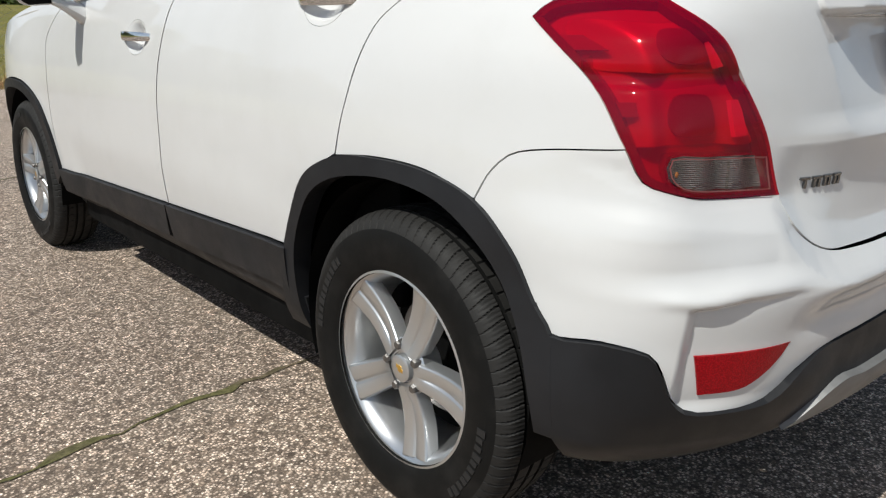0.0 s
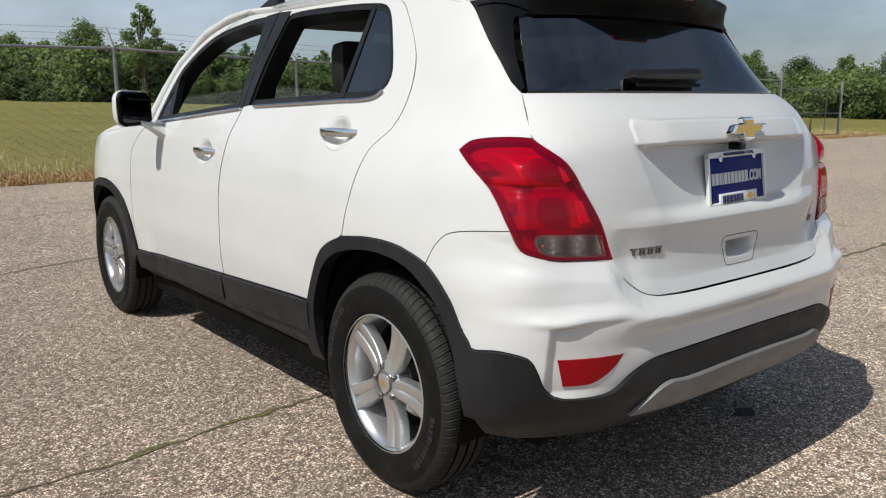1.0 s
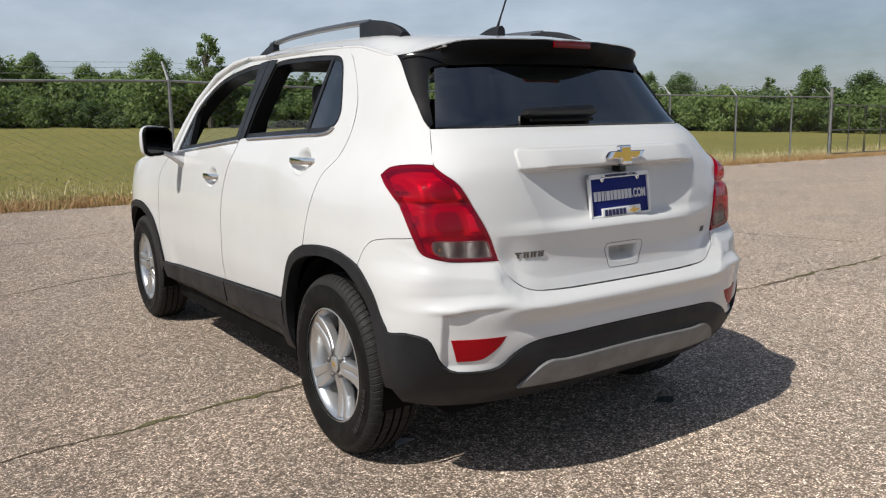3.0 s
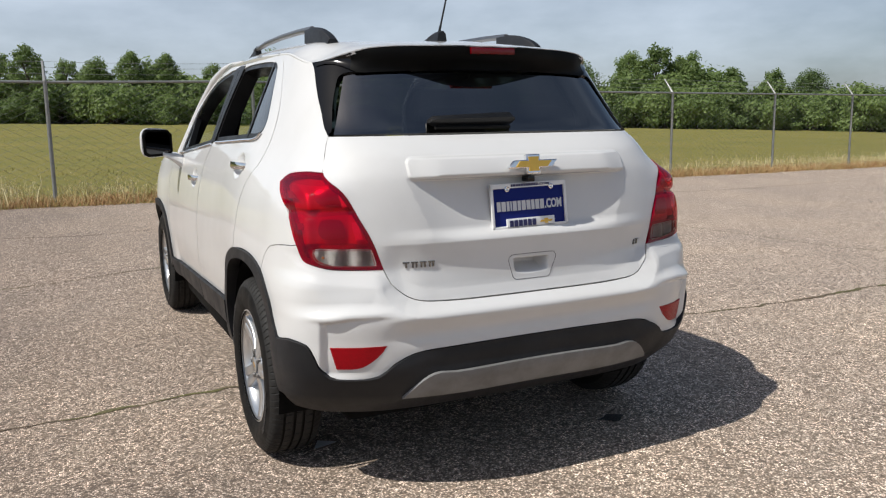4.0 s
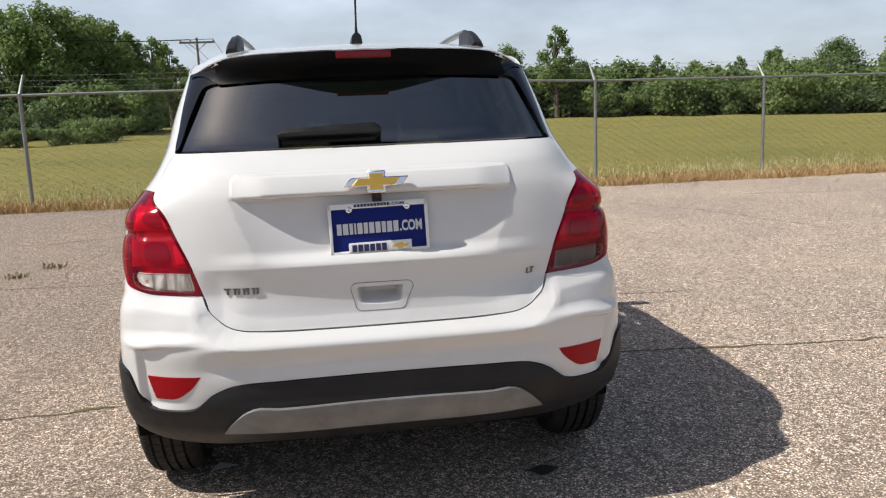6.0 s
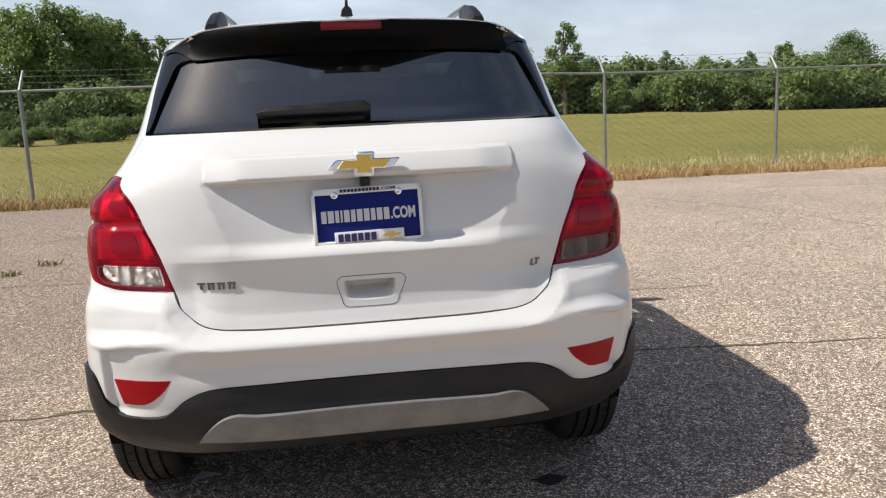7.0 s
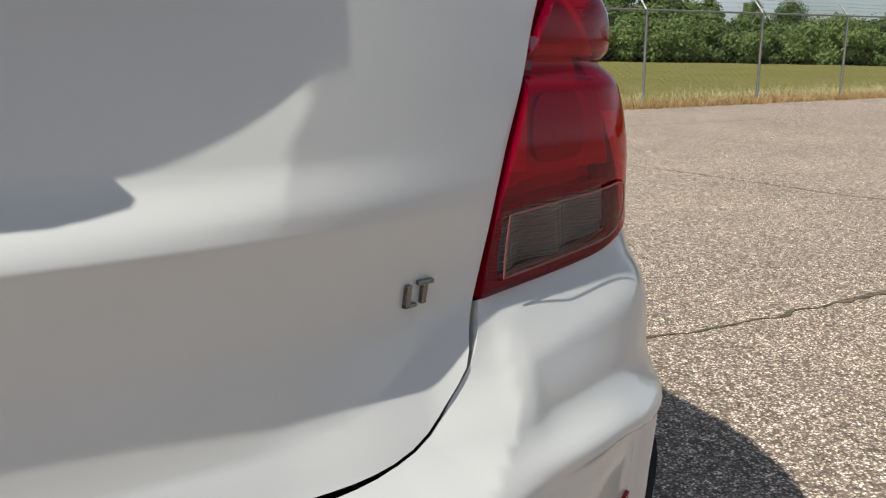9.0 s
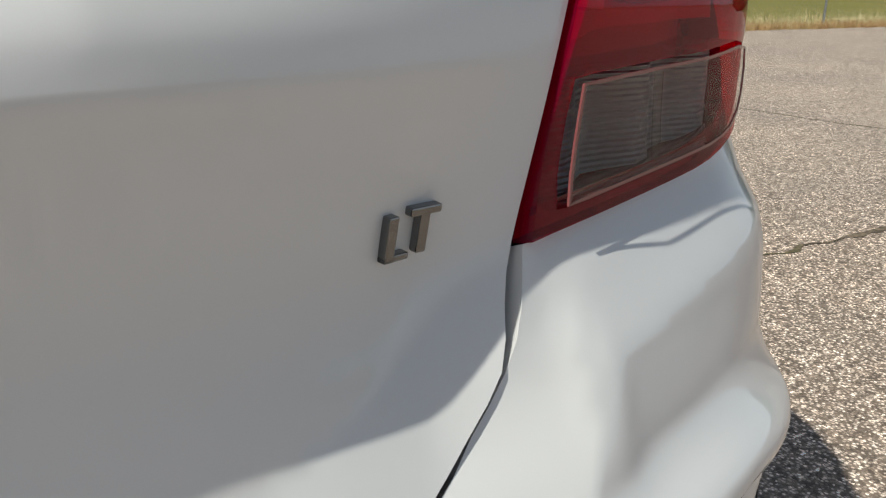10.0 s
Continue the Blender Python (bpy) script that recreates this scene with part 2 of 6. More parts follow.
BOWL_RED = Mat("red_bowl", (0.62, 0.04, 0.07), 0.32, 0.25).m
BOWL_DARK = Mat("dark_red_bowl", (0.34, 0.03, 0.05), 0.3, 0.4)
BOWL_DARK.bump(BOWL_DARK.cells(260), 0.001, 0.35)
BOWL_DARK = BOWL_DARK.m
AMBER = Mat("amber_bulb", (0.50, 0.19, 0.05), 0.2, 0, 0.5).m
REFLECTOR = Mat("red_reflector", (0.30, 0.008, 0.012), 0.3)
REFLECTOR.set("Specular IOR Level", 0.2)
REFLECTOR.bump(REFLECTOR.cells(330, feature="F1"), 0.001, 0.5)
REFLECTOR.color(REFLECTOR.mix(REFLECTOR.span(REFLECTOR.cells(330), 0.2, 0.6), (0.42, 0.002, 0.010), (0.25, 0.001, 0.005)))
REFLECTOR = REFLECTOR.m
RED_SOLID = Mat("deep_red_plastic", (0.13, 0.001, 0.004), 0.18, 0, 0.35)
RED_SOLID.set("Specular IOR Level", 0.25)
RED_SOLID = RED_SOLID.m
ASPHALT = asphalt()
SOIL = soil()
LEAF = leafy("tree_leaves", (0.100, 0.160, 0.048), (0.215, 0.285, 0.092))
LEAF_DARK = leafy("dark_tree_leaves", (0.072, 0.122, 0.042), (0.155, 0.215, 0.075))
BARK = Mat("bark", (0.11, 0.09, 0.07), 0.9).m
POLE_WOOD = Mat("weathered_pole_wood", (0.20, 0.17, 0.14), 0.9).m
k = Mat("dry_grass", (0.3, 0.22, 0.1), 0.85)
k.color(k.ramp(k.rnd(), [(0.0, (0.24, 0.115, 0.050)), (0.35, (0.40, 0.225, 0.105)), (0.7, (0.56, 0.39, 0.19)), (1.0, (0.34, 0.27, 0.10))]))
DRY = k.m
k = Mat("pale_straw", (0.5, 0.4, 0.2), 0.85)
k.color(k.ramp(k.rnd(), [(0.0, (0.34, 0.25, 0.10)), (0.5, (0.56, 0.46, 0.24)), (1.0, (0.74, 0.66, 0.42))]))
STRAW = k.m
k = Mat("green_grass", (0.12, 0.15, 0.04), 0.85)
k.color(k.ramp(k.rnd(), [(0.0, (0.135, 0.140, 0.022)), (0.6, (0.195, 0.175, 0.034)), (1.0, (0.30, 0.25, 0.075))]))
GREEN = k.m
k = Mat("crack_filler", (0.06, 0.05, 0.035), 0.95)
k.color(k.mix(k.span(k.noise(2.2, 4), 0.45, 0.6), k.mix(k.span(k.noise(40, 5), 0.4, 0.65), (0.070, 0.052, 0.034), (0.21, 0.160, 0.105)), k.mix(k.span(k.noise(60, 5), 0.4, 0.65), (0.075, 0.072, 0.022), (0.165, 0.150, 0.060))))
k.bump(k.noise(150, 4), 0.004, 0.8)
CRACK = k.m

# ---- the shape of the body ----
# plan of the body by height: half width, rear end at the middle, depth of the rounded corner, squareness, taper to the rear
SKIN = np.array([
    (0.27, 0.805, -0.575, 0.36, 3.0, 0.0), (0.38, 0.850, -0.690, 0.42, 3.2, 0.0), (0.46, 0.858, -0.715, 0.46, 3.6, 0.0), (0.56, 0.862, -0.724, 0.50, 4.0, 0.005),
    (0.64, 0.864, -0.736, 0.50, 4.0, 0.012), (0.695, 0.863, -0.716, 0.50, 3.8, 0.015), (0.74, 0.862, -0.698, 0.48, 3.4, 0.020), (0.80, 0.860, -0.681, 0.47, 3.0, 0.026),
    (0.90, 0.850, -0.668, 0.47, 3.2, 0.030), (1.00, 0.832, -0.656, 0.47, 3.2, 0.026), (1.08, 0.812, -0.640, 0.46, 3.3, 0.040), (1.15, 0.787, -0.605, 0.47, 3.6, 0.070),
    (1.20, 0.768, -0.545, 0.46, 4.2, 0.085), (1.24, 0.753, -0.480, 0.45, 4.4, 0.090), (1.34, 0.714, -0.400, 0.43, 4.1, 0.080), (1.58, 0.610, -0.245, 0.405, 3.4, 0.040),
])
AXIS = 0.3


def mono(zs, vs, z):
    """Monotone cubic through a table."""
    h, d = np.diff(zs), np.diff(vs) / np.diff(zs)
    m = np.r_[d[0], np.where(d[:-1] * d[1:] > 0, 2 * d[:-1] * d[1:] / (d[:-1] + d[1:] + 1e-12), 0), d[-1]]
    z = np.clip(z, zs[0], zs[-1])
    i = np.clip(np.searchsorted(zs, z, side="right") - 1, 0, len(h) - 1)
    t = (z - zs[i]) / h[i]
    return ((1 + 2 * t) * (1 - t) ** 2) * vs[i] + t * (1 - t) ** 2 * h[i] * m[i] + t * t * (3 - 2 * t) * vs[i + 1] + t * t * (t - 1) * h[i] * m[i + 1]


def sstep(a, b, v):
    t = np.clip((v - a) / (b - a), 0, 1)
    return t * t * (3 - 2 * t)


def flank(y, z, wide=None, taper=None):
    """Half width with the haunch over the rear wheel and the taper to the rear."""
    if wide is None:
        wide, taper = mono(SKIN[:, 0], SKIN[:, 1], z), mono(SKIN[:, 0], SKIN[:, 5], z)
    swell = 0.010 * sstep(1.12, 0.95, z) * sstep(0.62, 0.75, z)
    return wide + swell * sstep(0.75, 0.1, y) - taper * sstep(0.25, -0.5, y)


def side_x(y, z):
    """Half width of the body at y, ahead of the rounded rear."""
    y, z = np.asarray(y, float), np.asarray(z, float)
    a = flank(y, z) - 0.012 * sstep(0.62, 0.42, z) * sstep(0.42, 0.55, y) * sstep(2.15, 2.0, y)
    a = a + 0.022 * np.exp(-((y - 2.86) / 0.34) ** 2) * sstep(1.14, 0.90, z)
    u = np.clip((y - 2.55) / 1.12, 0, 0.98)
    return a * (1 - u ** 3.2 * 0.999) ** 0.42


def corner(phi, z):
    """The plan point at an angle round the axis (0 straight back, pi/2 to the side)."""
    phi, z = np.broadcast_arrays(np.asarray(phi, float), np.asarray(z, float))
    sx, sy = np.sin(phi), np.cos(phi)
    lo, hi = np.full_like(phi, 0.2), np.full_like(phi, 1.6)
    wide, yr, b, n, taper = (mono(SKIN[:, 0], SKIN[:, k], z) for k in (1, 2, 3, 4, 5))
    for _ in range(24):
        r = (lo + hi) / 2
        x, y = np.abs(r * sx), AXIS - r * sy
        inside = (np.clip(x / flank(y, z, wide, taper), 0, 9) ** n + np.clip((yr + b - y) / b, 0, 9) ** n) < 1
        lo, hi = np.where(inside, r, lo), np.where(inside, hi, r)
    lo = lo + 0.034 * np.exp(-((np.abs(phi) - 0.742) / 0.087) ** 2) * sstep(0.66, 0.78, z) * sstep(1.12, 1.04, z)
    return np.stack([lo * sx, AXIS - lo * sy, z], -1)


def rear_y(x, z):
    """The rear face at x."""
    lo, hi = np.zeros_like(x, dtype=float), np.full_like(x, math.pi / 2, dtype=float)
    for _ in range(16):
        mid = (lo + hi) / 2
        under = corner(mid, z)[..., 0] < np.abs(x)
        lo, hi = np.where(under, mid, lo), np.where(under, hi, mid)
    return corner(lo, z)[..., 1]

# ---- mesh helpers ----
from mathutils.geometry import delaunay_2d_cdt


def part(name, bm, material, parent=None, label="", smooth=True):
    """Link a bmesh, or a mesh, as one object under a thing or a part."""
    if isinstance(bm, bmesh.types.BMesh):
        me = bpy.data.meshes.new(name)
        bm.to_mesh(me)
        bm.free()
    else:
        me = bm
    if smooth:
        me.polygons.foreach_set("use_smooth", [True] * len(me.polygons))
        me.set_sharp_from_angle(angle=radians(38))
    if not me.materials:
        me.materials.append(material)
    ob = new(name, me)
    ob.parent = parent
    return tagged(ob, label)


def box(bm, x0, x1, y0, y1, z0, z1, bevel=0.0, m=None):
    got = bmesh.ops.create_cube(bm, size=1.0)["verts"]
    for v in got:
        v.co = Vector(((x0 + x1) / 2 + v.co.x * (x1 - x0), (y0 + y1) / 2 + v.co.y * (y1 - y0), (z0 + z1) / 2 + v.co.z * (z1 - z0)))
    if bevel:
        edges = list({e for v in got for e in v.link_edges})
        got = list({v for f in bmesh.ops.bevel(bm, geom=edges, offset=bevel, segments=2, affect="EDGES", profile=0.6)["faces"] for v in f.verts} | {v for v in got if v.is_valid})
    if m is not None:
        bmesh.ops.transform(bm, matrix=m, verts=[v for v in got if v.is_valid])
    return bm


def tube(bm, pts, r, sides=8, cap=True):
    """A round bar along points; r one radius or one for each point."""
    pts = [Vector(p) for p in pts]
    rs = r if isinstance(r, (list, tuple)) else [r] * len(pts)
    rings = []
    for i, p in enumerate(pts):
        way = (pts[min(i + 1, len(pts) - 1)] - pts[max(i - 1, 0)]).normalized()
        a = way.cross(Vector((0.13, 0.21, 0.97)) if abs(way.z) < 0.9 else Vector((1, 0.1, 0))).normalized()
        b = way.cross(a)
        rings.append([bm.verts.new(p + rs[i] * (math.cos(2 * math.pi * k / sides) * a + math.sin(2 * math.pi * k / sides) * b)) for k in range(sides)])
    for u, v in zip(rings, rings[1:]):
        for k in range(sides):
            bm.faces.new((u[k], u[(k + 1) % sides], v[(k + 1) % sides], v[k]))
    if cap:
        bm.faces.new(rings[0][::-1]), bm.faces.new(rings[-1])
    return bm


def lathe(profile, segs=64, closed=False):
    """Turn (x, r) pairs round the x axis."""
    bm = bmesh.new()
    rings = [[bm.verts.new((x, r * math.cos(2 * math.pi * k / segs), r * math.sin(2 * math.pi * k / segs))) for k in range(segs)] for x, r in profile]
    pairs = list(zip(rings, rings[1:])) + ([(rings[-1], rings[0])] if closed else [])
    for u, v in pairs:
        for k in range(segs):
            bm.faces.new((u[k], v[k], v[(k + 1) % segs], u[(k + 1) % segs]))
    bmesh.ops.recalc_face_normals(bm, faces=bm.faces)
    return bm


def prism(outline, y0, y1, bevel=0.0):
    """A plate with an (x, z) outline between two depths."""
    bm = bmesh.new()
    f = bm.faces.new([bm.verts.new((x, y0, z)) for x, z in outline])
    got = bmesh.ops.extrude_face_region(bm, geom=[f])["geom"]
    for v in got:
        if isinstance(v, bmesh.types.BMVert):
            v.co.y = y1
    bmesh.ops.recalc_face_normals(bm, faces=bm.faces)
    if bevel:
        bmesh.ops.bevel(bm, geom=[e for e in bm.edges], offset=bevel, segments=1, affect="EDGES")
    return bm


def curve(pts, step=0.02, closed=True):
    """A smooth line through points; a point with a third entry is a corner."""
    n = len(pts)
    P = [np.array(p[:2], float) for p in pts]
    sharp = [len(p) > 2 for p in pts]
    res = []
    for i in range(n if closed else n - 1):
        a, b = P[i], P[(i + 1) % n]
        before = P[i - 1] if (closed or i) and not sharp[i] else 2 * a - b
        after = P[(i + 2) % n] if (closed or i + 2 < n) and not sharp[(i + 1) % n] else 2 * b - a
        lab, lb, la = np.linalg.norm(b - a), np.linalg.norm(a - before), np.linalg.norm(after - b)
        ma = (b - before) / (lab + lb + 1e-9) * lab
        mb = (after - a) / (lab + la + 1e-9) * lab
        k = max(1, int(round(lab / step)))
        for j in range(k):
            t = j / k
            res.append((2 * t**3 - 3 * t**2 + 1) * a + (t**3 - 2 * t**2 + t) * ma + (3 * t**2 - 2 * t**3) * b + (t**3 - t**2) * mb)
    if not closed:
        res.append(P[-1])
    return np.array(res)


def in_poly(poly, q):
    x, y = q[:, 0], q[:, 1]
    x0, y0 = poly[:, 0], poly[:, 1]
    x1, y1 = np.roll(x0, -1), np.roll(y0, -1)
    hit = np.zeros(len(q), bool)
    for a, b, c, d in zip(x0, y0, x1, y1):
        if b != d:
            hit ^= ((b > y) != (d > y)) & (x < (c - a) * (y - b) / (d - b) + a)
    return hit


def off_poly(poly, q):
    """The distance of points from a closed line."""
    best = np.full(len(q), 9.0)
    for a, b in zip(poly, np.roll(poly, -1, 0)):
        d = b - a
        t = np.clip(((q - a) @ d) / (d @ d + 1e-12), 0, 1)
        best = np.minimum(best, np.hypot(*(q - a - t[:, None] * d).T))
    return best


def inset(poly, d):
    """A closed line moved inwards by d."""
    area = 0.5 * np.sum(poly[:, 0] * np.roll(poly[:, 1], -1) - np.roll(poly[:, 0], -1) * poly[:, 1])
    t = np.roll(poly, -1, 0) - np.roll(poly, 1, 0)
    t = t / (np.linalg.norm(t, axis=1)[:, None] + 1e-9)
    return poly + d * np.sign(area) * np.stack([-t[:, 1], t[:, 0]], 1)


def panel(name, loops, fn, material, parent, step=0.03, thick=0.02, label="", refine=(), gap=0.0010, centre=(0, 1.0, 0.8), creases=()):
    """A curved sheet over a flat outline (first loop) with holes (the rest), with its edge turned inwards."""
    loops = [inset(np.asarray(p), gap if i == 0 else -gap) for i, p in enumerate(loops)]
    lo, hi = loops[0].min(0), loops[0].max(0)
    def grid(a, b, s):
        us, vs = np.arange(a[0] + s / 2, b[0], s), np.arange(a[1] + s / 2, b[1], s * 0.87)
        return np.array([(u + (s / 2 if j % 2 else 0), v) for j, v in enumerate(vs) for u in us]).reshape(-1, 2)
    inner = grid(lo, hi, step)
    for (a, b, c, d), s in refine:
        inner = inner[~((inner[:, 0] > a) & (inner[:, 0] < b) & (inner[:, 1] > c) & (inner[:, 1] < d))]
        inner = np.concatenate([inner, grid((a, c), (b, d), s)])
    keep = in_poly(loops[0], inner)
    for hole in loops[1:]:
        keep &= ~in_poly(hole, inner)
    inner = inner[keep]
    for loop in loops:
        inner = inner[off_poly(loop, inner) > 0.004]
    for c in creases:
        inner = inner[off_poly(np.concatenate([c, c[::-1]]), inner) > 0.003]
    verts, edges = [], []
    for loop in loops:
        k = len(verts)
        verts += [Vector(p) for p in loop]
        edges += [(k + i, k + (i + 1) % len(loop)) for i in range(len(loop))]
    for c in creases:
        k = len(verts)
        verts += [Vector(p) for p in c]
        edges += [(k + i, k + i + 1) for i in range(len(c) - 1)]
    verts += [Vector(p) for p in inner]
    got, _, faces, *_ = delaunay_2d_cdt(verts, edges, [], 0, 1e-5)
    q = np.array([tuple(v) for v in got])
    mid = np.array([q[list(f)].mean(0) for f in faces])
    ok = in_poly(loops[0], mid)
    for hole in loops[1:]:
        ok &= ~in_poly(hole, mid)
    faces = [tuple(f) for f, o in zip(faces, ok) if o]
    P = fn(q[:, 0], q[:, 1])
    e = 0.0015
    du, dv = fn(q[:, 0] + e, q[:, 1]) - fn(q[:, 0] - e, q[:, 1]), fn(q[:, 0], q[:, 1] + e) - fn(q[:, 0], q[:, 1] - e)
    N = np.cross(du, dv)
    N /= np.linalg.norm(N, axis=1)[:, None] + 1e-12
    if np.mean(np.sum(N * (P - np.array(centre)), 1)) < 0:
        N = -N
    tri, votes = [], 0.0
    for f in faces:
        a, b, c = (q[i] for i in f[:3])
        tri.append(f if (b - a)[0] * (c - a)[1] - (b - a)[1] * (c - a)[0] > 0 else f[::-1])
        a, b, c = (P[i] for i in tri[-1][:3])
        votes += np.cross(b - a, c - a) @ N[f[0]]
    if votes < 0:
        tri = [f[::-1] for f in tri]
    once = {}
    for f in tri:
        for a, b in zip(f, f[1:] + f[:1]):
            once[(a, b)] = 1
    rim = [(a, b) for a, b in once if (b, a) not in once]
    V, NN = list(P), list(N)
    outer, deep = {}, {}
    for a in {i for ab in rim for i in ab}:
        outer[a], deep[a] = len(V), len(V) + 1
        V += [P[a], P[a] - thick * N[a]]
        NN += [N[a], N[a]]
    quads = [(outer[b], outer[a], deep[a], deep[b]) for a, b in rim]
    me = bpy.data.meshes.new(name)
    me.from_pydata([tuple(v) for v in V], [], tri + quads)
    me.polygons.foreach_set("use_smooth", [True] * len(tri) + [False] * len(quads))
    me.materials.append(material)
    normals = []
    for poly in me.polygons:
        for vi in poly.vertices:
            normals.append(tuple(NN[vi]) if poly.use_smooth else (0, 0, 0))
    me.normals_split_custom_set(normals)
    ob = new(name, me)
    ob.parent = parent
    return tagged(ob, label)


K = 0.85


def uv(*points):
    """Body points (x, y, z) as places on the unrolled rear."""
    return [(K * math.atan2(p[0], AXIS - p[1]), p[2]) + tuple(p[3:]) for p in points]


def mirrored(pts):
    return [(-p[0],) + tuple(p[1:]) for p in pts]


def rear(relief=None):
    def fn(u, v):
        phi = u / K
        P = corner(phi, v)
        if relief is not None:
            d = relief(P[:, 0], v) + 0 * v
            P = P + np.stack([np.sin(phi) * d, -np.cos(phi) * d, 0 * d], 1)
        return P
    return fn


def side(sgn, relief=0.0):
    def fn(y, z):
        d = relief(y, z) if callable(relief) else relief
        return np.stack([sgn * (side_x(y, z) + d), y, z], 1)
    return fn


def quarter(sgn, d=0.0):
    """The rear quarter by y and z, ahead of and round the corner."""
    def fn(u, v):
        P = corner(u / K, v)
        dd = d(P, v) if callable(d) else d
        return P + np.stack([np.sin(u / K) * dd, -np.cos(u / K) * dd, 0 * v], 1)
    return fn

# ---- the car ----
car = tagged(new("car"), "white compact sport utility car with black plastic cladding", "car")


# lower edge of the tailgate from the lamp to the middle, as (x, z)
GATE_FOOT = [(0.546, 0.795), (0.538, 0.770), (0.529, 0.745), (0.511, 0.724), (0.487, 0.705), (0.452, 0.692), (0.40, 0.685), (0.25, 0.680), (0.0, 0.679)]
LAMP_FOOT = [(0.800, 0.850), (0.787, 0.831), (0.763, 0.817), (0.700, 0.802), (0.546, 0.795)]


def off_line(line, x, z):
    """The distance of points from an open line."""
    q, best = np.stack([x, z], -1), np.full(np.shape(x), 9.0)
    for a, b in zip(line, line[1:]):
        a, b = np.array(a), np.array(b)
        d = b - a
        t = np.clip(((q - a) @ d) / (d @ d), 0, 1)
        best = np.minimum(best, np.linalg.norm(q - a - t[..., None] * d, axis=-1))
    return best


def gate_relief(x, z):
    ax = np.abs(x)
    tip = np.hypot(np.maximum(ax - 0.415, 0), np.maximum(np.abs(z - 1.117) - 0.015, 0)) - 0.022
    bar = (0.007 + 0.018 * sstep(0.445, 0.31, ax)) * sstep(0.005, -0.005, tip)
    # the plate well, deepest under the bar, between slanted crests
    wall = np.clip((0.372 + 0.42 * (z - 0.894) - ax) / 0.19, 0, 1)
    well = -0.072 * wall * (1 - 0.5 * wall) * sstep(1.092, 1.076, z) * sstep(0.872, 0.914, z) * (0.55 + 0.45 * sstep(0.88, 1.06, z))
    rim = 0.010 * sstep(0.54, 0.37, ax)
    ledge = rim * sstep(0.925, 0.885, z) * (z >= 0.872)
    # below the crease the sheet falls away to a fold and comes out again towards its foot
    fold = np.interp(ax, [0.28, 0.39, 0.43, 0.465, 0.505, 0.53], [0.718, 0.722, 0.730, 0.744, 0.766, 0.785])
    fall = np.clip((0.872 - z) / (0.872 - fold), 0, 1)
    drop = (0.031 - 0.006 * sstep(0.36, 0.46, ax)) * sstep(0.570, 0.490, ax)
    scoop = (z < 0.872) * (rim - (rim + drop) * fall ** 0.85)
    flare = 0.003 * np.clip(1 - off_line(GATE_FOOT, ax, z) / 0.045, 0, 1) * sstep(0.25, 0.45, ax) * sstep(0.79, 0.74, z)
    pull = sstep(0.073, 0.060, ax - 0.12 * (z - 0.78)) * sstep(0.740 + 1.2 * ax ** 2, 0.772, z) * sstep(0.797, 0.791, z)
    return bar + well + ledge + scoop + flare - 0.070 * pull


def bumper_relief(x, z):
    ax = np.abs(x)
    top = 0.642 + 0.012 * sstep(0.76, 0.66, ax)
    # the rolled upper edge under the tailgate and the lamp
    reach = 0.026 + 0.022 * sstep(0.76, 0.69, z)
    roll = -np.maximum((0.003 + 0.022 * sstep(0.78, 0.71, z)) * np.clip(1 - off_line(GATE_FOOT, ax, z) / reach, 0, 1), 0.003 * np.clip(1 - off_line(LAMP_FOOT, ax, z) / 0.02, 0, 1))
    pocket = sstep(0.768, 0.748, ax) * sstep(top + 0.003, top - 0.011, z) * sstep(0.49, 0.64, ax) * sstep(0.43, 0.47, z)
    lip = 0.006 * np.exp(-((z - top - 0.012) / 0.012) ** 2) * sstep(0.49, 0.62, ax) * sstep(0.82, 0.76, ax)
    shelf = 0.012 * np.exp(-((z - 0.645) / 0.022) ** 2) * sstep(0.60, 0.46, ax)
    waist = -0.012 * np.exp(-((z - 0.585) / 0.03) ** 2) * sstep(0.60, 0.46, ax)
    # hollow between the brow under the lamp and the lip of the pocket
    brow = 0.739 + 0.127 * (ax - 0.559)
    ridge = 0.560 - 11 * np.maximum(0.735 - z, 0) ** 2
    inside = sstep(ridge - 0.004, ridge + 0.034 + 0.07 * sstep(0.725, 0.665, z), ax) * sstep(0.85, 0.72, ax)
    under = np.clip((brow - z) / (brow - top - 0.012), 0, 1)
    hollow = -0.008 * np.where(under < 0.60, under / 0.60, sstep(1.0, 0.60, under)) * inside
    # the flat facet from the lamp out to the brow
    facet = 0.008 * np.where(z > brow, np.clip((brow + 0.055 - z) / 0.055, 0, 1), 1 - sstep(0.0, 1.0, under)) * sstep(0.546, 0.580, ax) * sstep(0.85, 0.73, ax)
    return roll - (0.006 + 0.011 * sstep(0.60, 0.74, ax)) * pocket + lip + shelf + waist + hollow + facet


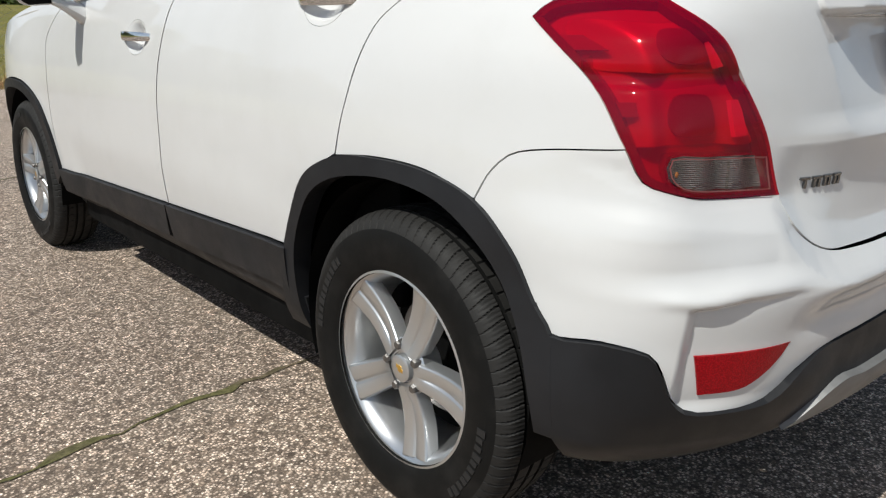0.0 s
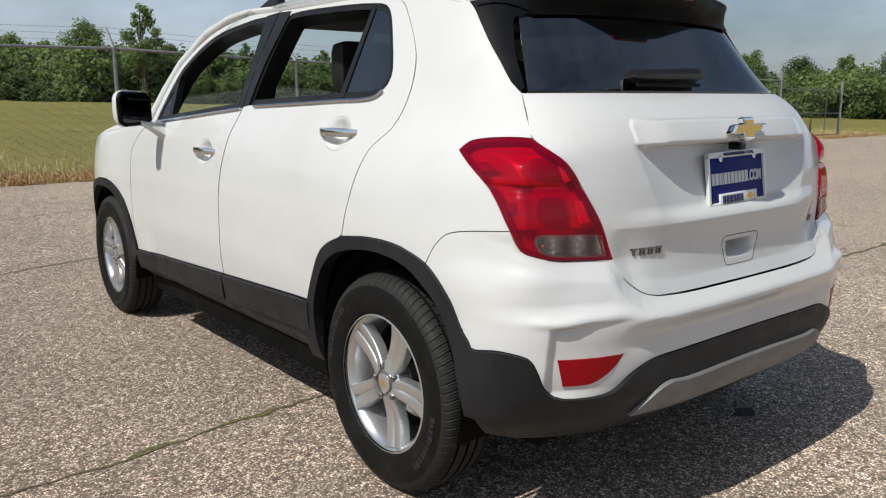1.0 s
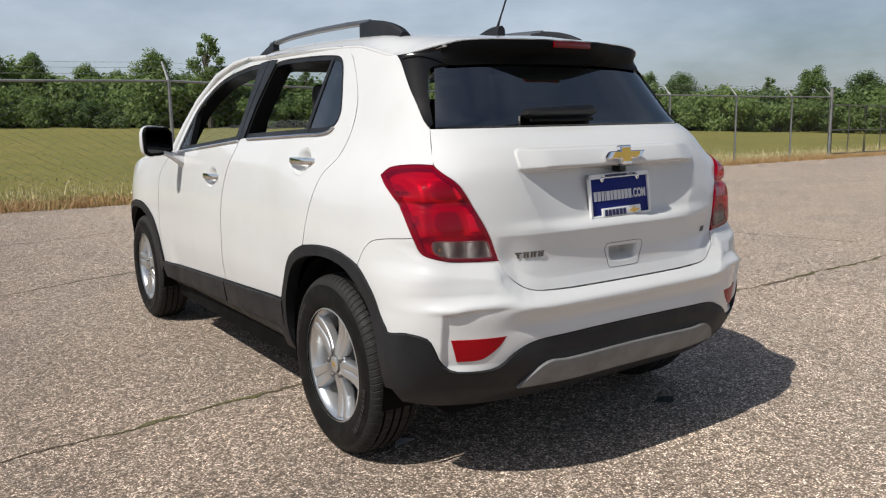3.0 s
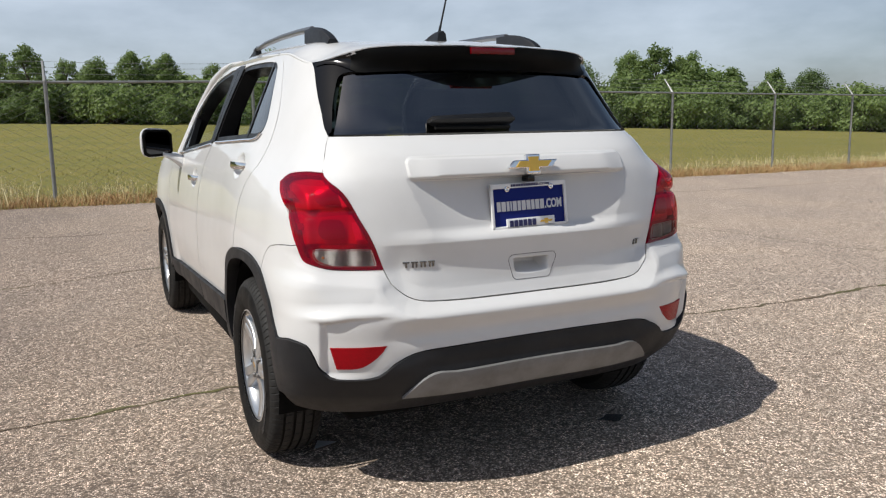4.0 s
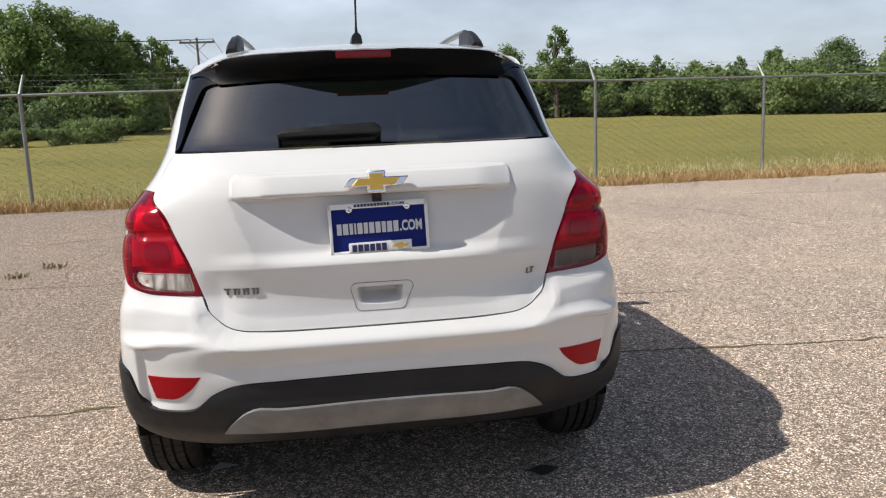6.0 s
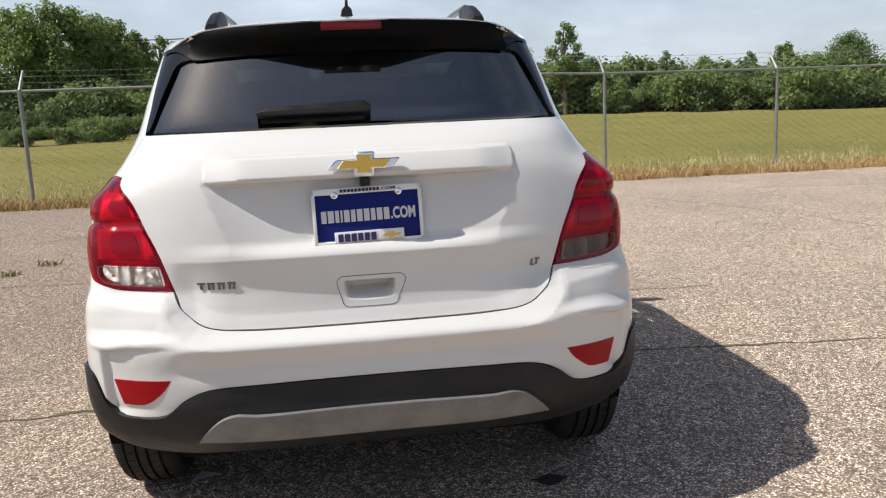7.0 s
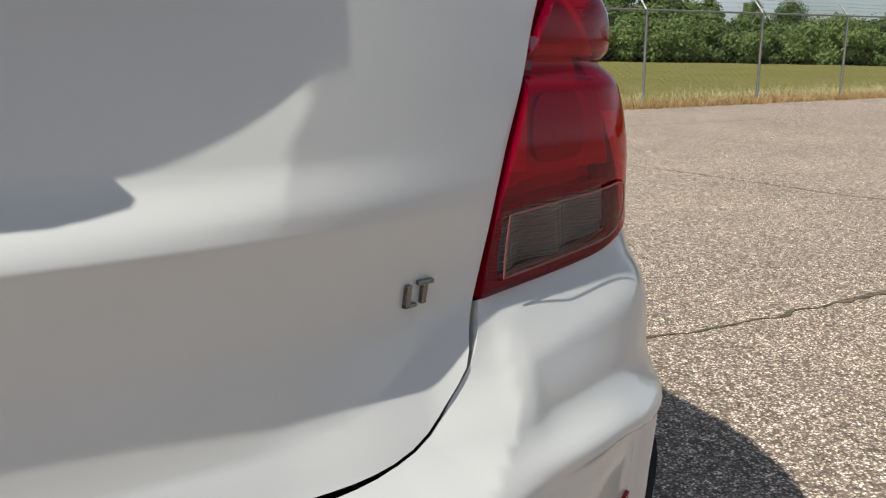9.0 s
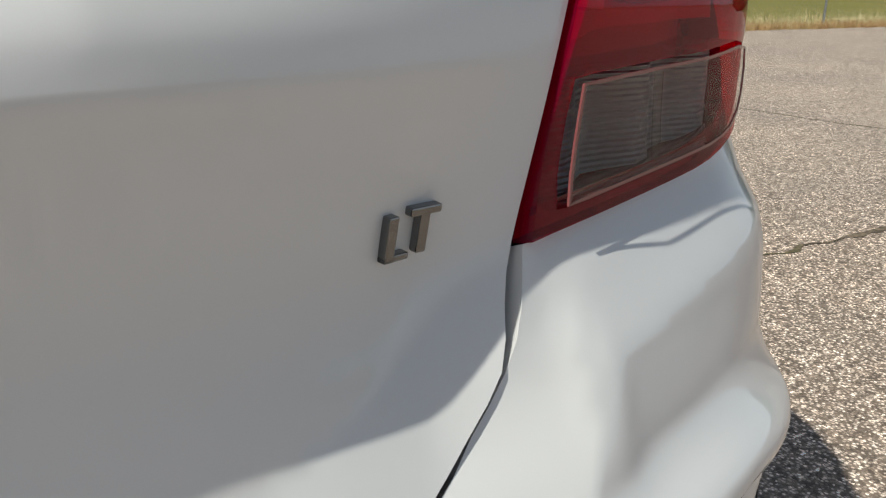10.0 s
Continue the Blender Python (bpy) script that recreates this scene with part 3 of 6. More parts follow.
# tailgate
GATE_HALF = uv((-0.632, -0.372, 1.227, 1), (-0.668, -0.430, 1.170), (-0.690, -0.475, 1.110), (-0.652, -0.560, 1.048), (-0.607, -0.598, 0.955), (-0.575, -0.619, 0.885), (-0.546, -0.635, 0.795))
GATE_HALF += uv(*[(-x, float(rear_y(np.array([x]), np.array([z]))[0]), z) for x, z in GATE_FOOT[1:-1]])
gate_line = GATE_HALF + mirrored(GATE_HALF)[::-1]
tailgate = panel("tailgate", [curve(gate_line, 0.015)], rear(gate_relief), WHITE, car, 0.0085, 0.03, "white tailgate with a raised bar and a recessed plate well",
                 refine=(((-0.37, 0.37, 1.062, 1.092), 0.0042), ((-0.37, 0.37, 1.142, 1.168), 0.0055), ((-0.42, -0.30, 1.062, 1.168), 0.005), ((0.30, 0.42, 1.062, 1.168), 0.005), ((-0.46, 0.46, 0.840, 0.925), 0.0055), ((-0.085, 0.085, 0.732, 0.802), 0.0045), ((-0.46, -0.36, 0.68, 0.80), 0.006), ((0.36, 0.46, 0.68, 0.80), 0.006)),
                 creases=[np.stack([np.linspace(-0.345, 0.345, 60), np.full(60, z)], 1) for z in (1.0745, 1.0770, 1.0800, 1.0825)] + [np.stack([np.linspace(-0.43, 0.43, 60), np.full(60, z)], 1) for z in (0.8720,)], gap=0.0016)

# bumper, its black lower part and the silver plate in it
LOW_HALF = uv((-0.854, -0.385, 0.60), (-0.853, -0.418, 0.562), (-0.834, -0.507, 0.571), (-0.798, -0.577, 0.561), (-0.782, -0.593, 0.531), (-0.762, -0.604, 0.478), (-0.735, -0.616, 0.450), (-0.687, -0.641, 0.443),
              (-0.588, -0.677, 0.450), (-0.533, -0.697, 0.494), (-0.462, -0.710, 0.523), (-0.324, -0.719, 0.530), (-0.10, -0.722, 0.533))
LAMP = uv((-0.781, -0.288, 1.076, 1), (-0.761, -0.315, 1.101), (-0.724, -0.410, 1.112), (-0.690, -0.475, 1.110, 1), (-0.652, -0.560, 1.048), (-0.607, -0.598, 0.955), (-0.575, -0.619, 0.885), (-0.546, -0.635, 0.795, 1),
          (-0.700, -0.588, 0.802), (-0.763, -0.560, 0.817), (-0.787, -0.537, 0.831), (-0.798, -0.508, 0.880), (-0.802, -0.437, 0.977))
ARCH_OUT = [(0.447, 0.47), (0.408, 0.581), (0.32, 0.72), (0.187, 0.786), (0.05, 0.801), (-0.10, 0.796), (-0.23, 0.762), (-0.322, 0.69), (-0.378, 0.61), (-0.418, 0.562)]


def on_side(y, z):
    """The unrolled place of a point at y, z on the left flank."""
    lo, hi = 0.70, 2.1
    for _ in range(30):
        mid = (lo + hi) / 2
        lo, hi = (mid, hi) if float(corner(mid, z)[1]) < y else (lo, mid)
    return (-K * lo, z)


bumper_half = [on_side(-0.230, 0.762) + (1,), on_side(-0.265, 0.820), on_side(-0.318, 0.857), LAMP[11][:2] + (1,), LAMP[10][:2], LAMP[9][:2], LAMP[8][:2], LAMP[7]] + GATE_HALF[7:]
low_left = [on_side(y, z) for y, z in ARCH_OUT[7:9]] + LOW_HALF[1:]
bumper_line = bumper_half + mirrored(bumper_half)[::-1] + mirrored(low_left) + low_left[::-1]
panel("rear_bumper", [curve(bumper_line, 0.016)], rear(bumper_relief), WHITE, car, 0.011, 0.03, "white rear bumper with sculpted corner pockets",
                    refine=(((-0.78, -0.33, 0.45, 0.83), 0.0062), ((0.33, 0.78, 0.45, 0.83), 0.0062), ((-0.63, -0.57, 0.44, 0.67), 0.0045), ((0.57, 0.63, 0.44, 0.67), 0.0045), ((-0.57, -0.43, 0.625, 0.665), 0.005), ((0.43, 0.57, 0.625, 0.665), 0.005)),
                    creases=[np.array(uv(*[(s * x, float(rear_y(np.array([x]), np.array([z]))[0]), z) for x in np.linspace(0.572, 0.78, 26) for z in [0.739 + 0.127 * (x - 0.559)]])) for s in (-1, 1)], gap=0.0016)

low_edge = uv((-0.845, -0.405, 0.40), (-0.80, -0.42, 0.31, 1), (-0.70, -0.47, 0.295), (-0.55, -0.56, 0.295), (-0.30, -0.62, 0.30), (-0.1, -0.64, 0.30))
clad_line = [p for p in low_left[1:]] + mirrored(low_left[1:])[::-1] + mirrored(low_edge) + low_edge[::-1]
panel("bumper_cladding", [curve(clad_line, 0.018)], rear(lambda x, z: 0.004 + 0.008 * sstep(0.74, 0.83, np.abs(x)) + 0.014 * sstep(0.53, 0.47, z) * sstep(0.7, 0.5, np.abs(x)) - 0.008 * np.exp(-((z - 0.475) / 0.02) ** 2) * sstep(0.5, 0.4, np.abs(x))), BLACK, car, 0.022, 0.03, "textured black plastic lower bumper")
skid_half = uv((-0.500, -0.66, 0.362, 1), (-0.455, -0.675, 0.408), (-0.415, -0.69, 0.440), (-0.375, -0.70, 0.452), (-0.325, -0.71, 0.447), (-0.1, -0.715, 0.452))
skid_low = uv((-0.3, -0.68, 0.355), (-0.1, -0.69, 0.358))
skid_line = skid_half + mirrored(skid_half)[::-1] + mirrored(skid_low) + skid_low[::-1]
panel("skid_plate", [curve(skid_line, 0.018)], rear(lambda x, z: 0.030 + 0.006 * np.exp(-((z - 0.43) / 0.03) ** 2) * sstep(0.44, 0.34, np.abs(x))), SKID, car, 0.011, 0.025, "silver painted skid plate")

# roof: its height over the plan, and the rear edge from the middle to the shoulder
LIP = np.array([(0.0, -0.400, 1.542), (0.1, -0.395, 1.543), (0.2, -0.372, 1.544), (0.3, -0.342, 1.544), (0.4, -0.315, 1.540), (0.45, -0.298, 1.535), (0.5, -0.268, 1.523), (0.535, -0.226, 1.509), (0.563, -0.184, 1.499), (0.585, -0.140, 1.490)])


def roof_z(x, y):
    ax = np.abs(x)
    mid = mono(np.array([-0.42, -0.36, -0.2, 0.0, 0.4, 0.8, 1.1, 1.4]), np.array([1.540, 1.553, 1.580, 1.600, 1.624, 1.639, 1.643, 1.628]), y)
    front = 0.022 * np.abs(x / 0.6) ** 2.2 + 0.042 * sstep(0.50, 0.64, ax)
    back = mono(np.array([0, 0.3, 0.4, 0.45, 0.5, 0.54, 0.57, 0.592, 0.66]), np.array([0, 0.012, 0.021, 0.030, 0.046, 0.066, 0.083, 0.097, 0.108]), ax)
    return mid - front + (front - back) * sstep(0.20, -0.14, y) ** 1.6


def shoulder(y):
    """Where the roof meets the flank."""
    lo, hi = 1.45, 1.58
    for _ in range(24):
        z = (lo + hi) / 2
        x = float(flank(np.array([y]), np.array([z]))[0]) if y > -0.02 else None
        phi_lo, phi_hi = 0.6, math.pi / 2
        if x is None:
            for _ in range(18):
                phi = (phi_lo + phi_hi) / 2
                phi_lo, phi_hi = (phi, phi_hi) if float(corner(phi, z)[1]) < y else (phi_lo, phi)
            x = float(corner(phi_lo, z)[0])
        lo, hi = (z, hi) if float(roof_z(np.array([x]), np.array([y]))[0]) > z else (lo, z)
    return x, y, lo


SHOULDER = [shoulder(y) for y in (-0.09, -0.03, 0.04, 0.12, 0.20, 0.27)]

for sgn in (-1, 1):
    flip = (lambda pts: pts) if sgn < 0 else mirrored
    # tail lamp: housing, bowls and guides behind a red lens, a clear ribbed lens below
    lamp_curve = curve(flip(LAMP), 0.012)
    housing = panel("tail_light", [lamp_curve], quarter(sgn, -0.035), HOUSING, car, 0.03, 0.01, "red tail light with a clear reversing lens", gap=0.0004)
    panel("lens_rim", [lamp_curve, inset(lamp_curve, 0.012)], quarter(sgn, -0.006), RED_SOLID, housing, 0.02, 0.02, "dark red lens rim", gap=0.0006)

    def lens_out(P, v):
        notch = -0.016 * np.exp(-((v - 0.985) / 0.010) ** 2)
        belly = 0.011 * np.exp(-((v - 1.040) / 0.035) ** 2) + 0.006 * np.exp(-((v - 0.925) / 0.05) ** 2)
        return 0.003 + notch + belly
    rev = uv((-0.752, -0.560, 0.867), (-0.700, -0.585, 0.865), (-0.580, -0.620, 0.861, 1), (-0.569, -0.627, 0.808, 1), (-0.692, -0.588, 0.814), (-0.735, -0.572, 0.822), (-0.752, -0.560, 0.840))
    rev_curve = curve(flip(rev), 0.012)
    lens = panel("lens", [lamp_curve, inset(rev_curve, -0.003)], quarter(sgn, lens_out), RED_LENS, housing, 0.014, 0.036, "glossy red lens", gap=0.0006)
    lens.visible_shadow = False
    clear_lens = panel("reverse_lens", [rev_curve], quarter(sgn, 0.007), CLEAR_LENS, housing, 0.016, 0.008, "clear ribbed reversing lens", gap=0.001)
    clear_lens.visible_shadow = False
    panel("reverse_reflector", [inset(rev_curve, -0.002)], quarter(sgn, lambda P, v: -0.024 + 0.014 * np.sin(44 * P[:, 0] + 0.6) ** 2), RIBBED, housing, 0.01, 0.004, "chromed reflector", gap=0.0)
    panel("lens_bead", [inset(rev_curve, -0.0008), inset(rev_curve, 0.0009)], quarter(sgn, 0.0074), BEAD, housing, 0.02, 0.0012, "pale bead round the reversing lens", gap=0.0)
    bm = bmesh.new()
    tube(bm, [tuple(quarter(sgn, 0.004)(np.array([sgn * K * math.atan2(0.655, AXIS + 0.602)]), np.array([z]))[0]) for z in (0.815, 0.838, 0.861)], 0.0025, 6)
    part("lens_divider", bm, CLEAR_LENS, housing, "clear divider of the reversing lens")
    # two cells: a dark bowl, a bright upright band and a slanted guide bar in each
    cells = (((-0.792, -0.375, 1.066), (-0.734, -0.519, 1.066), (-0.660, -0.556, 1.066), (-0.636, -0.584, 0.998), (-0.700, -0.565, 0.994), (-0.778, -0.520, 0.994), (-0.800, -0.430, 1.000)),
             ((-0.801, -0.450, 0.968), (-0.765, -0.540, 0.968), (-0.614, -0.598, 0.966), (-0.592, -0.614, 0.884), (-0.680, -0.590, 0.882), (-0.770, -0.545, 0.884), (-0.800, -0.495, 0.884)))
    bars = (((-0.676, -0.553, 1.060, 1), (-0.658, -0.557, 1.062, 1), (-0.644, -0.578, 1.003, 1), (-0.663, -0.575, 1.000, 1)), ((-0.640, -0.592, 0.950, 1), (-0.621, -0.596, 0.951, 1), (-0.605, -0.608, 0.894, 1), (-0.630, -0.601, 0.892, 1)))
    for cell, bar, ridge in zip(cells, bars, (0.764, 0.774)):
        w = curve(flip(uv(*cell)), 0.008)
        panel("reflector_bowl", [w], quarter(sgn, lambda P, v, r=ridge: -0.034 + 0.020 * np.exp(-((np.abs(P[:, 0]) - r) / 0.014) ** 2) + 0.014 * sstep(0.66, 0.61, np.abs(P[:, 0]))), BOWL_RED, housing, 0.007, 0.004, "red faceted reflector bowl", gap=0.0)
        zs = [c[2] for c in cell]
        lo, hi = min(zs), max(zs)
        mid = [(-0.736, lo + 0.016), (-0.748, (lo + hi) / 2), (-0.736, hi - 0.010), (-0.705, hi - 0.007), (-0.676, hi - 0.012), (-0.664, (lo + hi) / 2), (-0.668, lo + 0.016), (-0.70, lo + 0.012)]
        mid = uv(*[(x, float(rear_y(np.array([-x]), np.array([z]))[0]), z) for x, z in mid])
        panel("bowl_recess", [curve(flip(mid), 0.008)], quarter(sgn, -0.028), BOWL_DARK, housing, 0.012, 0.006, "dark red recessed bowl", gap=0.0)
        box_line = [(-0.799, hi - 0.020), (-0.782, hi - 0.018), (-0.782, hi - 0.040), (-0.799, hi - 0.042)]
        box_line = uv(*[(x, float(rear_y(np.array([-x]), np.array([z]))[0]), z, 1) for x, z in box_line])
        panel("side_reflector", [curve(flip(box_line), 0.006)], quarter(sgn, -0.014), BOWL_DARK, housing, 0.01, 0.006, "dark side reflector", gap=0.0)
        panel("light_guide", [curve(flip(uv(*bar)), 0.006)], quarter(sgn, -0.014), GUIDE, housing, 0.012, 0.010, "bright slanted light guide", gap=0.0)
    bulb = bmesh.new()
    bmesh.ops.create_uvsphere(bulb, u_segments=12, v_segments=8, radius=0.009)
    bmesh.ops.transform(bulb, matrix=Matrix.Translation((sgn * 0.722, -0.545, 0.838)), verts=bulb.verts)
    part("bulb", bulb, AMBER, housing, "amber bulb")

    # bumper reflector
    rf = uv((-0.742, -0.630, 0.554, 1), (-0.650, -0.668, 0.5555), (-0.563, -0.699, 0.557, 1), (-0.580, -0.690, 0.530), (-0.610, -0.682, 0.504), (-0.650, -0.665, 0.482), (-0.722, -0.632, 0.478, 1))
    panel("reflector", [curve(flip(rf), 0.010)], quarter(sgn, lambda P, v: -0.003 - 0.010 * sstep(0.60, 0.74, np.abs(P[:, 0]))), REFLECTOR, car, 0.014, 0.014, "red bumper reflector")

    # rear quarter with the D pillar
    seam = [(0.19, 0.787), (0.168, 0.884), (0.107, 1.053), (0.021, 1.135), (-0.001, 1.245), (0.023, 1.355), (0.133, 1.495), (0.20, 1.532), (0.255, 1.547)]
    q = [on_side(y, z) for y, z in seam]
    q[0] = q[0] + (1,)
    q[-1] = q[-1] + (1,)
    pillar = [on_side(y, z + 0.006) for x, y, z in SHOULDER[::-1]] + [on_side(-0.118, 1.494) + (1,), on_side(-0.146, 1.468), on_side(-0.186, 1.420), on_side(-0.232, 1.366), on_side(-0.284, 1.310), on_side(-0.334, 1.256), uv((-0.632, -0.374, 1.227))[0] + (1,), uv((-0.668, -0.430, 1.170))[0], uv((-0.690, -0.475, 1.110))[0] + (1,)]
    lamp_top = [LAMP[2], LAMP[1], LAMP[0], LAMP[12], LAMP[11][:2] + (1,)]
    fuel = [on_side(-0.318, 0.8572), on_side(-0.265, 0.8202), on_side(-0.2295, 0.7630) + (1,)]
    arch = [on_side(y, z) for y, z in ((-0.10, 0.796), (0.05, 0.801))]
    line = q + pillar + lamp_top + fuel + arch
    panel("quarter_panel", [curve(flip(line), 0.018)], quarter(sgn), WHITE, car, 0.026, 0.025, "white rear quarter panel")
    # black trim beside the rear window
    fin = [on_side(-0.118, 1.494) + (1,), on_side(-0.146, 1.468), on_side(-0.186, 1.420), on_side(-0.232, 1.366), on_side(-0.284, 1.310), on_side(-0.334, 1.256), uv((-0.632, -0.374, 1.229))[0] + (1,), uv((-0.621, -0.375, 1.243))[0], uv((-0.594, -0.312, 1.33))[0], uv((-0.563, -0.268, 1.402))[0], uv((-0.543, -0.250, 1.437))[0], uv((-0.515, -0.255, 1.449))[0], uv((-0.47, -0.27, 1.453))[0] + (1,), uv((-0.47, -0.25, 1.505))[0] + (1,), uv((-0.53, -0.19, 1.503))[0]]
    panel("window_fin", [curve(flip(fin), 0.012)], quarter(sgn, 0.006), GLOSS, car, 0.02, 0.03, "gloss black trim beside the rear window")

    # flanks: arches, sills, doors, fender
    inner = [(0.372, 0.315), (0.388, 0.47), (0.371, 0.561), (0.306, 0.671), (0.215, 0.728), (0.092, 0.757), (-0.022, 0.762), (-0.142, 0.742), (-0.235, 0.692), (-0.305, 0.625), (-0.350, 0.54), (-0.375, 0.43), (-0.38, 0.36)]
    outer = [on_side(y, z) for y, z in ((0.462, 0.315), (0.458, 0.40))] + [on_side(y, z) for y, z in ARCH_OUT]
    clad_tail = [on_side(-0.425, 0.48), on_side(-0.42, 0.36)]
    band = outer + clad_tail + [on_side(y, z) for y, z in inner[::-1]]
    band[0], band[len(outer) + 1], band[len(outer) + 2], band[-1] = band[0][:2] + (1,), band[len(outer) + 1][:2] + (1,), band[len(outer) + 2][:2] + (1,), band[-1][:2] + (1,)
    panel("wheel_arch_trim", [curve(flip(band), 0.016)], quarter(sgn, 0.012), BLACK, car, 0.02, 0.05, "black plastic wheel arch trim")
    FY = 2.76
    f_out = [(FY + y, 0.36 + (z - 0.36) * 0.97) for y, z in ((-0.47, 0.42), (-0.455, 0.50), (-0.40, 0.61), (-0.30, 0.72), (-0.15, 0.785), (0.0, 0.80), (0.15, 0.785), (0.30, 0.71), (0.40, 0.60), (0.44, 0.48), (0.45, 0.36))]
    f_in = [(FY + y, 0.36 + (z - 0.36) * 0.97) for y, z in ((-0.39, 0.36), (-0.385, 0.47), (-0.34, 0.60), (-0.255, 0.69), (-0.13, 0.745), (0.0, 0.76), (0.13, 0.745), (0.255, 0.68), (0.34, 0.59), (0.38, 0.47), (0.385, 0.36))]
    fb = f_out + f_in[::-1]
    fb[0], fb[10], fb[11], fb[-1] = fb[0] + (1,), fb[10] + (1,), fb[11] + (1,), fb[-1] + (1,)
    panel("wheel_arch_trim", [curve(fb, 0.02)], side(sgn, 0.012), BLACK, car, 0.03, 0.05, "black plastic wheel arch trim")

    sill_top = lambda y: 0.525 - 0.044 * (y - 0.43)
    sill_bot = lambda y: 0.345 - 0.030 * (y - 0.43)
    # cladding on each door and the rocker below
    cut = 1.185
    for name, y0, y1 in (("rear_door_cladding", 0.425, cut - 0.003), ("front_door_cladding", cut + 0.003, 2.292)):
        line = [(y0, sill_top(y0) - 0.002, 1), (y1, sill_top(y1) - 0.002, 1), (y1, sill_bot(y1) + 0.055, 1), (y0 + (0.0 if y0 < 1 else 0.02), sill_bot(y0) + 0.06, 1)]
        panel(name, [curve(line, 0.03)], side(sgn, lambda y, z: 0.010 + 0.006 * sstep(0.36, 0.48, z)), BLACK, car, 0.05, 0.02, "black plastic lower door cladding")
    line = [(0.375, sill_bot(0.40) + 0.056, 1), (2.35, sill_bot(2.35) + 0.048, 1), (2.37, sill_bot(2.35) - 0.03, 1), (0.375, sill_bot(0.4) - 0.035, 1)]
    panel("rocker_panel", [curve(line, 0.04)], side(sgn, lambda y, z: -0.004 - 0.05 * sstep(0.36, 0.26, z)), BLACK, car, 0.05, 0.06, "black plastic rocker panel")

    # doors, with the window frames in them
    rw = [(1.040, 1.195, 1), (1.008, 1.342), (0.955, 1.520), (0.925, 1.545), (0.64, 1.545), (0.30, 1.525), (0.225, 1.500), (0.166, 1.423), (0.106, 1.305), (0.108, 1.262), (0.152, 1.226), (0.348, 1.216)]
    fw = [(2.050, 1.120, 1), (1.975, 1.260), (1.885, 1.380), (1.645, 1.500), (1.30, 1.549), (1.135, 1.553, 1), (1.105, 1.37), (1.098, 1.188, 1)]
    rd = [(0.452, 0.528, 1), (0.435, 0.56), (0.395, 0.625), (0.325, 0.718), (0.193, 0.789, 1), (0.170, 0.884), (0.109, 1.053), (0.023, 1.135), (0.001, 1.245), (0.025, 1.355), (0.135, 1.495), (0.20, 1.534), (0.30, 1.560), (0.67, 1.576), (1.03, 1.574, 1),
          (1.062, 1.38), (1.085, 1.185), (1.145, 1.06), (1.178, 0.90), (1.180, 0.66), (1.185, 0.495, 1)]
    fd = [(1.190, 0.495, 1), (1.185, 0.66), (1.183, 0.90), (1.150, 1.06), (1.090, 1.185), (1.067, 1.38), (1.036, 1.574, 1), (1.32, 1.572), (1.66, 1.522), (1.92, 1.395), (2.03, 1.26), (2.105, 1.118, 1), (2.22, 1.065), (2.325, 0.97), (2.322, 0.84), (2.320, 0.70), (2.305, 0.58), (2.287, 0.445, 1)]
    rear_win, front_win = curve(rw, 0.02), curve(fw, 0.02)
    cups = [np.array([(ym + 0.084 * math.cos(a), z - 0.004 + 0.054 * math.sin(a)) for a in (k * math.pi / 16 for k in range(32))]) for ym, z in ((0.306, 1.109), (1.3675, 1.004))]
    rdoor = panel("rear_door", [curve(rd, 0.02), rear_win, cups[0]], side(sgn), WHITE, car, 0.034, 0.03, "white rear door with its window down" if sgn < 0 else "white rear door with its tinted window up")
    fdoor = panel("front_door", [curve(fd, 0.02), front_win, cups[1]], side(sgn), WHITE, car, 0.034, 0.03, "white front door with its window down")
    for door, win in ((rdoor, rear_win), (fdoor, front_win)):
        panel("window_seal", [inset(win, -0.004), inset(win, 0.020)], side(sgn, -0.006), TRIM, door, 0.03, 0.07, "matt black window surround", gap=0.0)
        lo = sorted((p for p in win if p[1] < 1.245 - 0.058 * (p[0] - 0.15)), key=lambda p: p[0])
        bm = bmesh.new()
        tube(bm, [(sgn * (float(side_x(p[0], p[1] - 0.006)) + 0.005), p[0], p[1] - 0.006) for p in lo], 0.006, 6)
        part("chrome_strip", bm, CHROME, door, "thin chrome waist strip")
    if sgn > 0:
        panel("door_glass", [inset(rear_win, 0.010)], side(sgn, -0.020), PRIVACY, rdoor, 0.05, 0.004, "green tinted door glass, wound up", gap=0.0)
    # pillar blacking between and behind the windows
    bp = [(1.0845, 1.190, 1), (1.0605, 1.38), (1.031, 1.562, 1), (0.93, 1.558, 1), (1.000, 1.36), (1.034, 1.197, 1)]
    panel("pillar_trim", [curve(bp, 0.02)], side(sgn, 0.003), TRIM, rdoor, 0.04, 0.01, "satin black pillar trim", gap=0.0)
    bp = [(1.0905, 1.186, 1), (1.0685, 1.38), (1.0385, 1.562, 1), (1.14, 1.556, 1), (1.128, 1.37), (1.140, 1.184, 1)]
    panel("pillar_trim", [curve(bp, 0.02)], side(sgn, 0.003), TRIM, fdoor, 0.04, 0.01, "satin black pillar trim", gap=0.0)
    qg = [(0.345, 1.222, 1), (0.330, 1.36), (0.322, 1.520, 1), (0.232, 1.492), (0.174, 1.42), (0.117, 1.30), (0.120, 1.266), (0.160, 1.233)]
    panel("quarter_glass", [curve(qg, 0.02)], side(sgn, -0.008), TINT, rdoor, 0.05, 0.004, "dark tinted fixed glass", gap=0.0)
    qd = [(0.372, 1.218, 1), (0.352, 1.36), (0.340, 1.528, 1), (0.318, 1.522, 1), (0.326, 1.36), (0.342, 1.220, 1)]
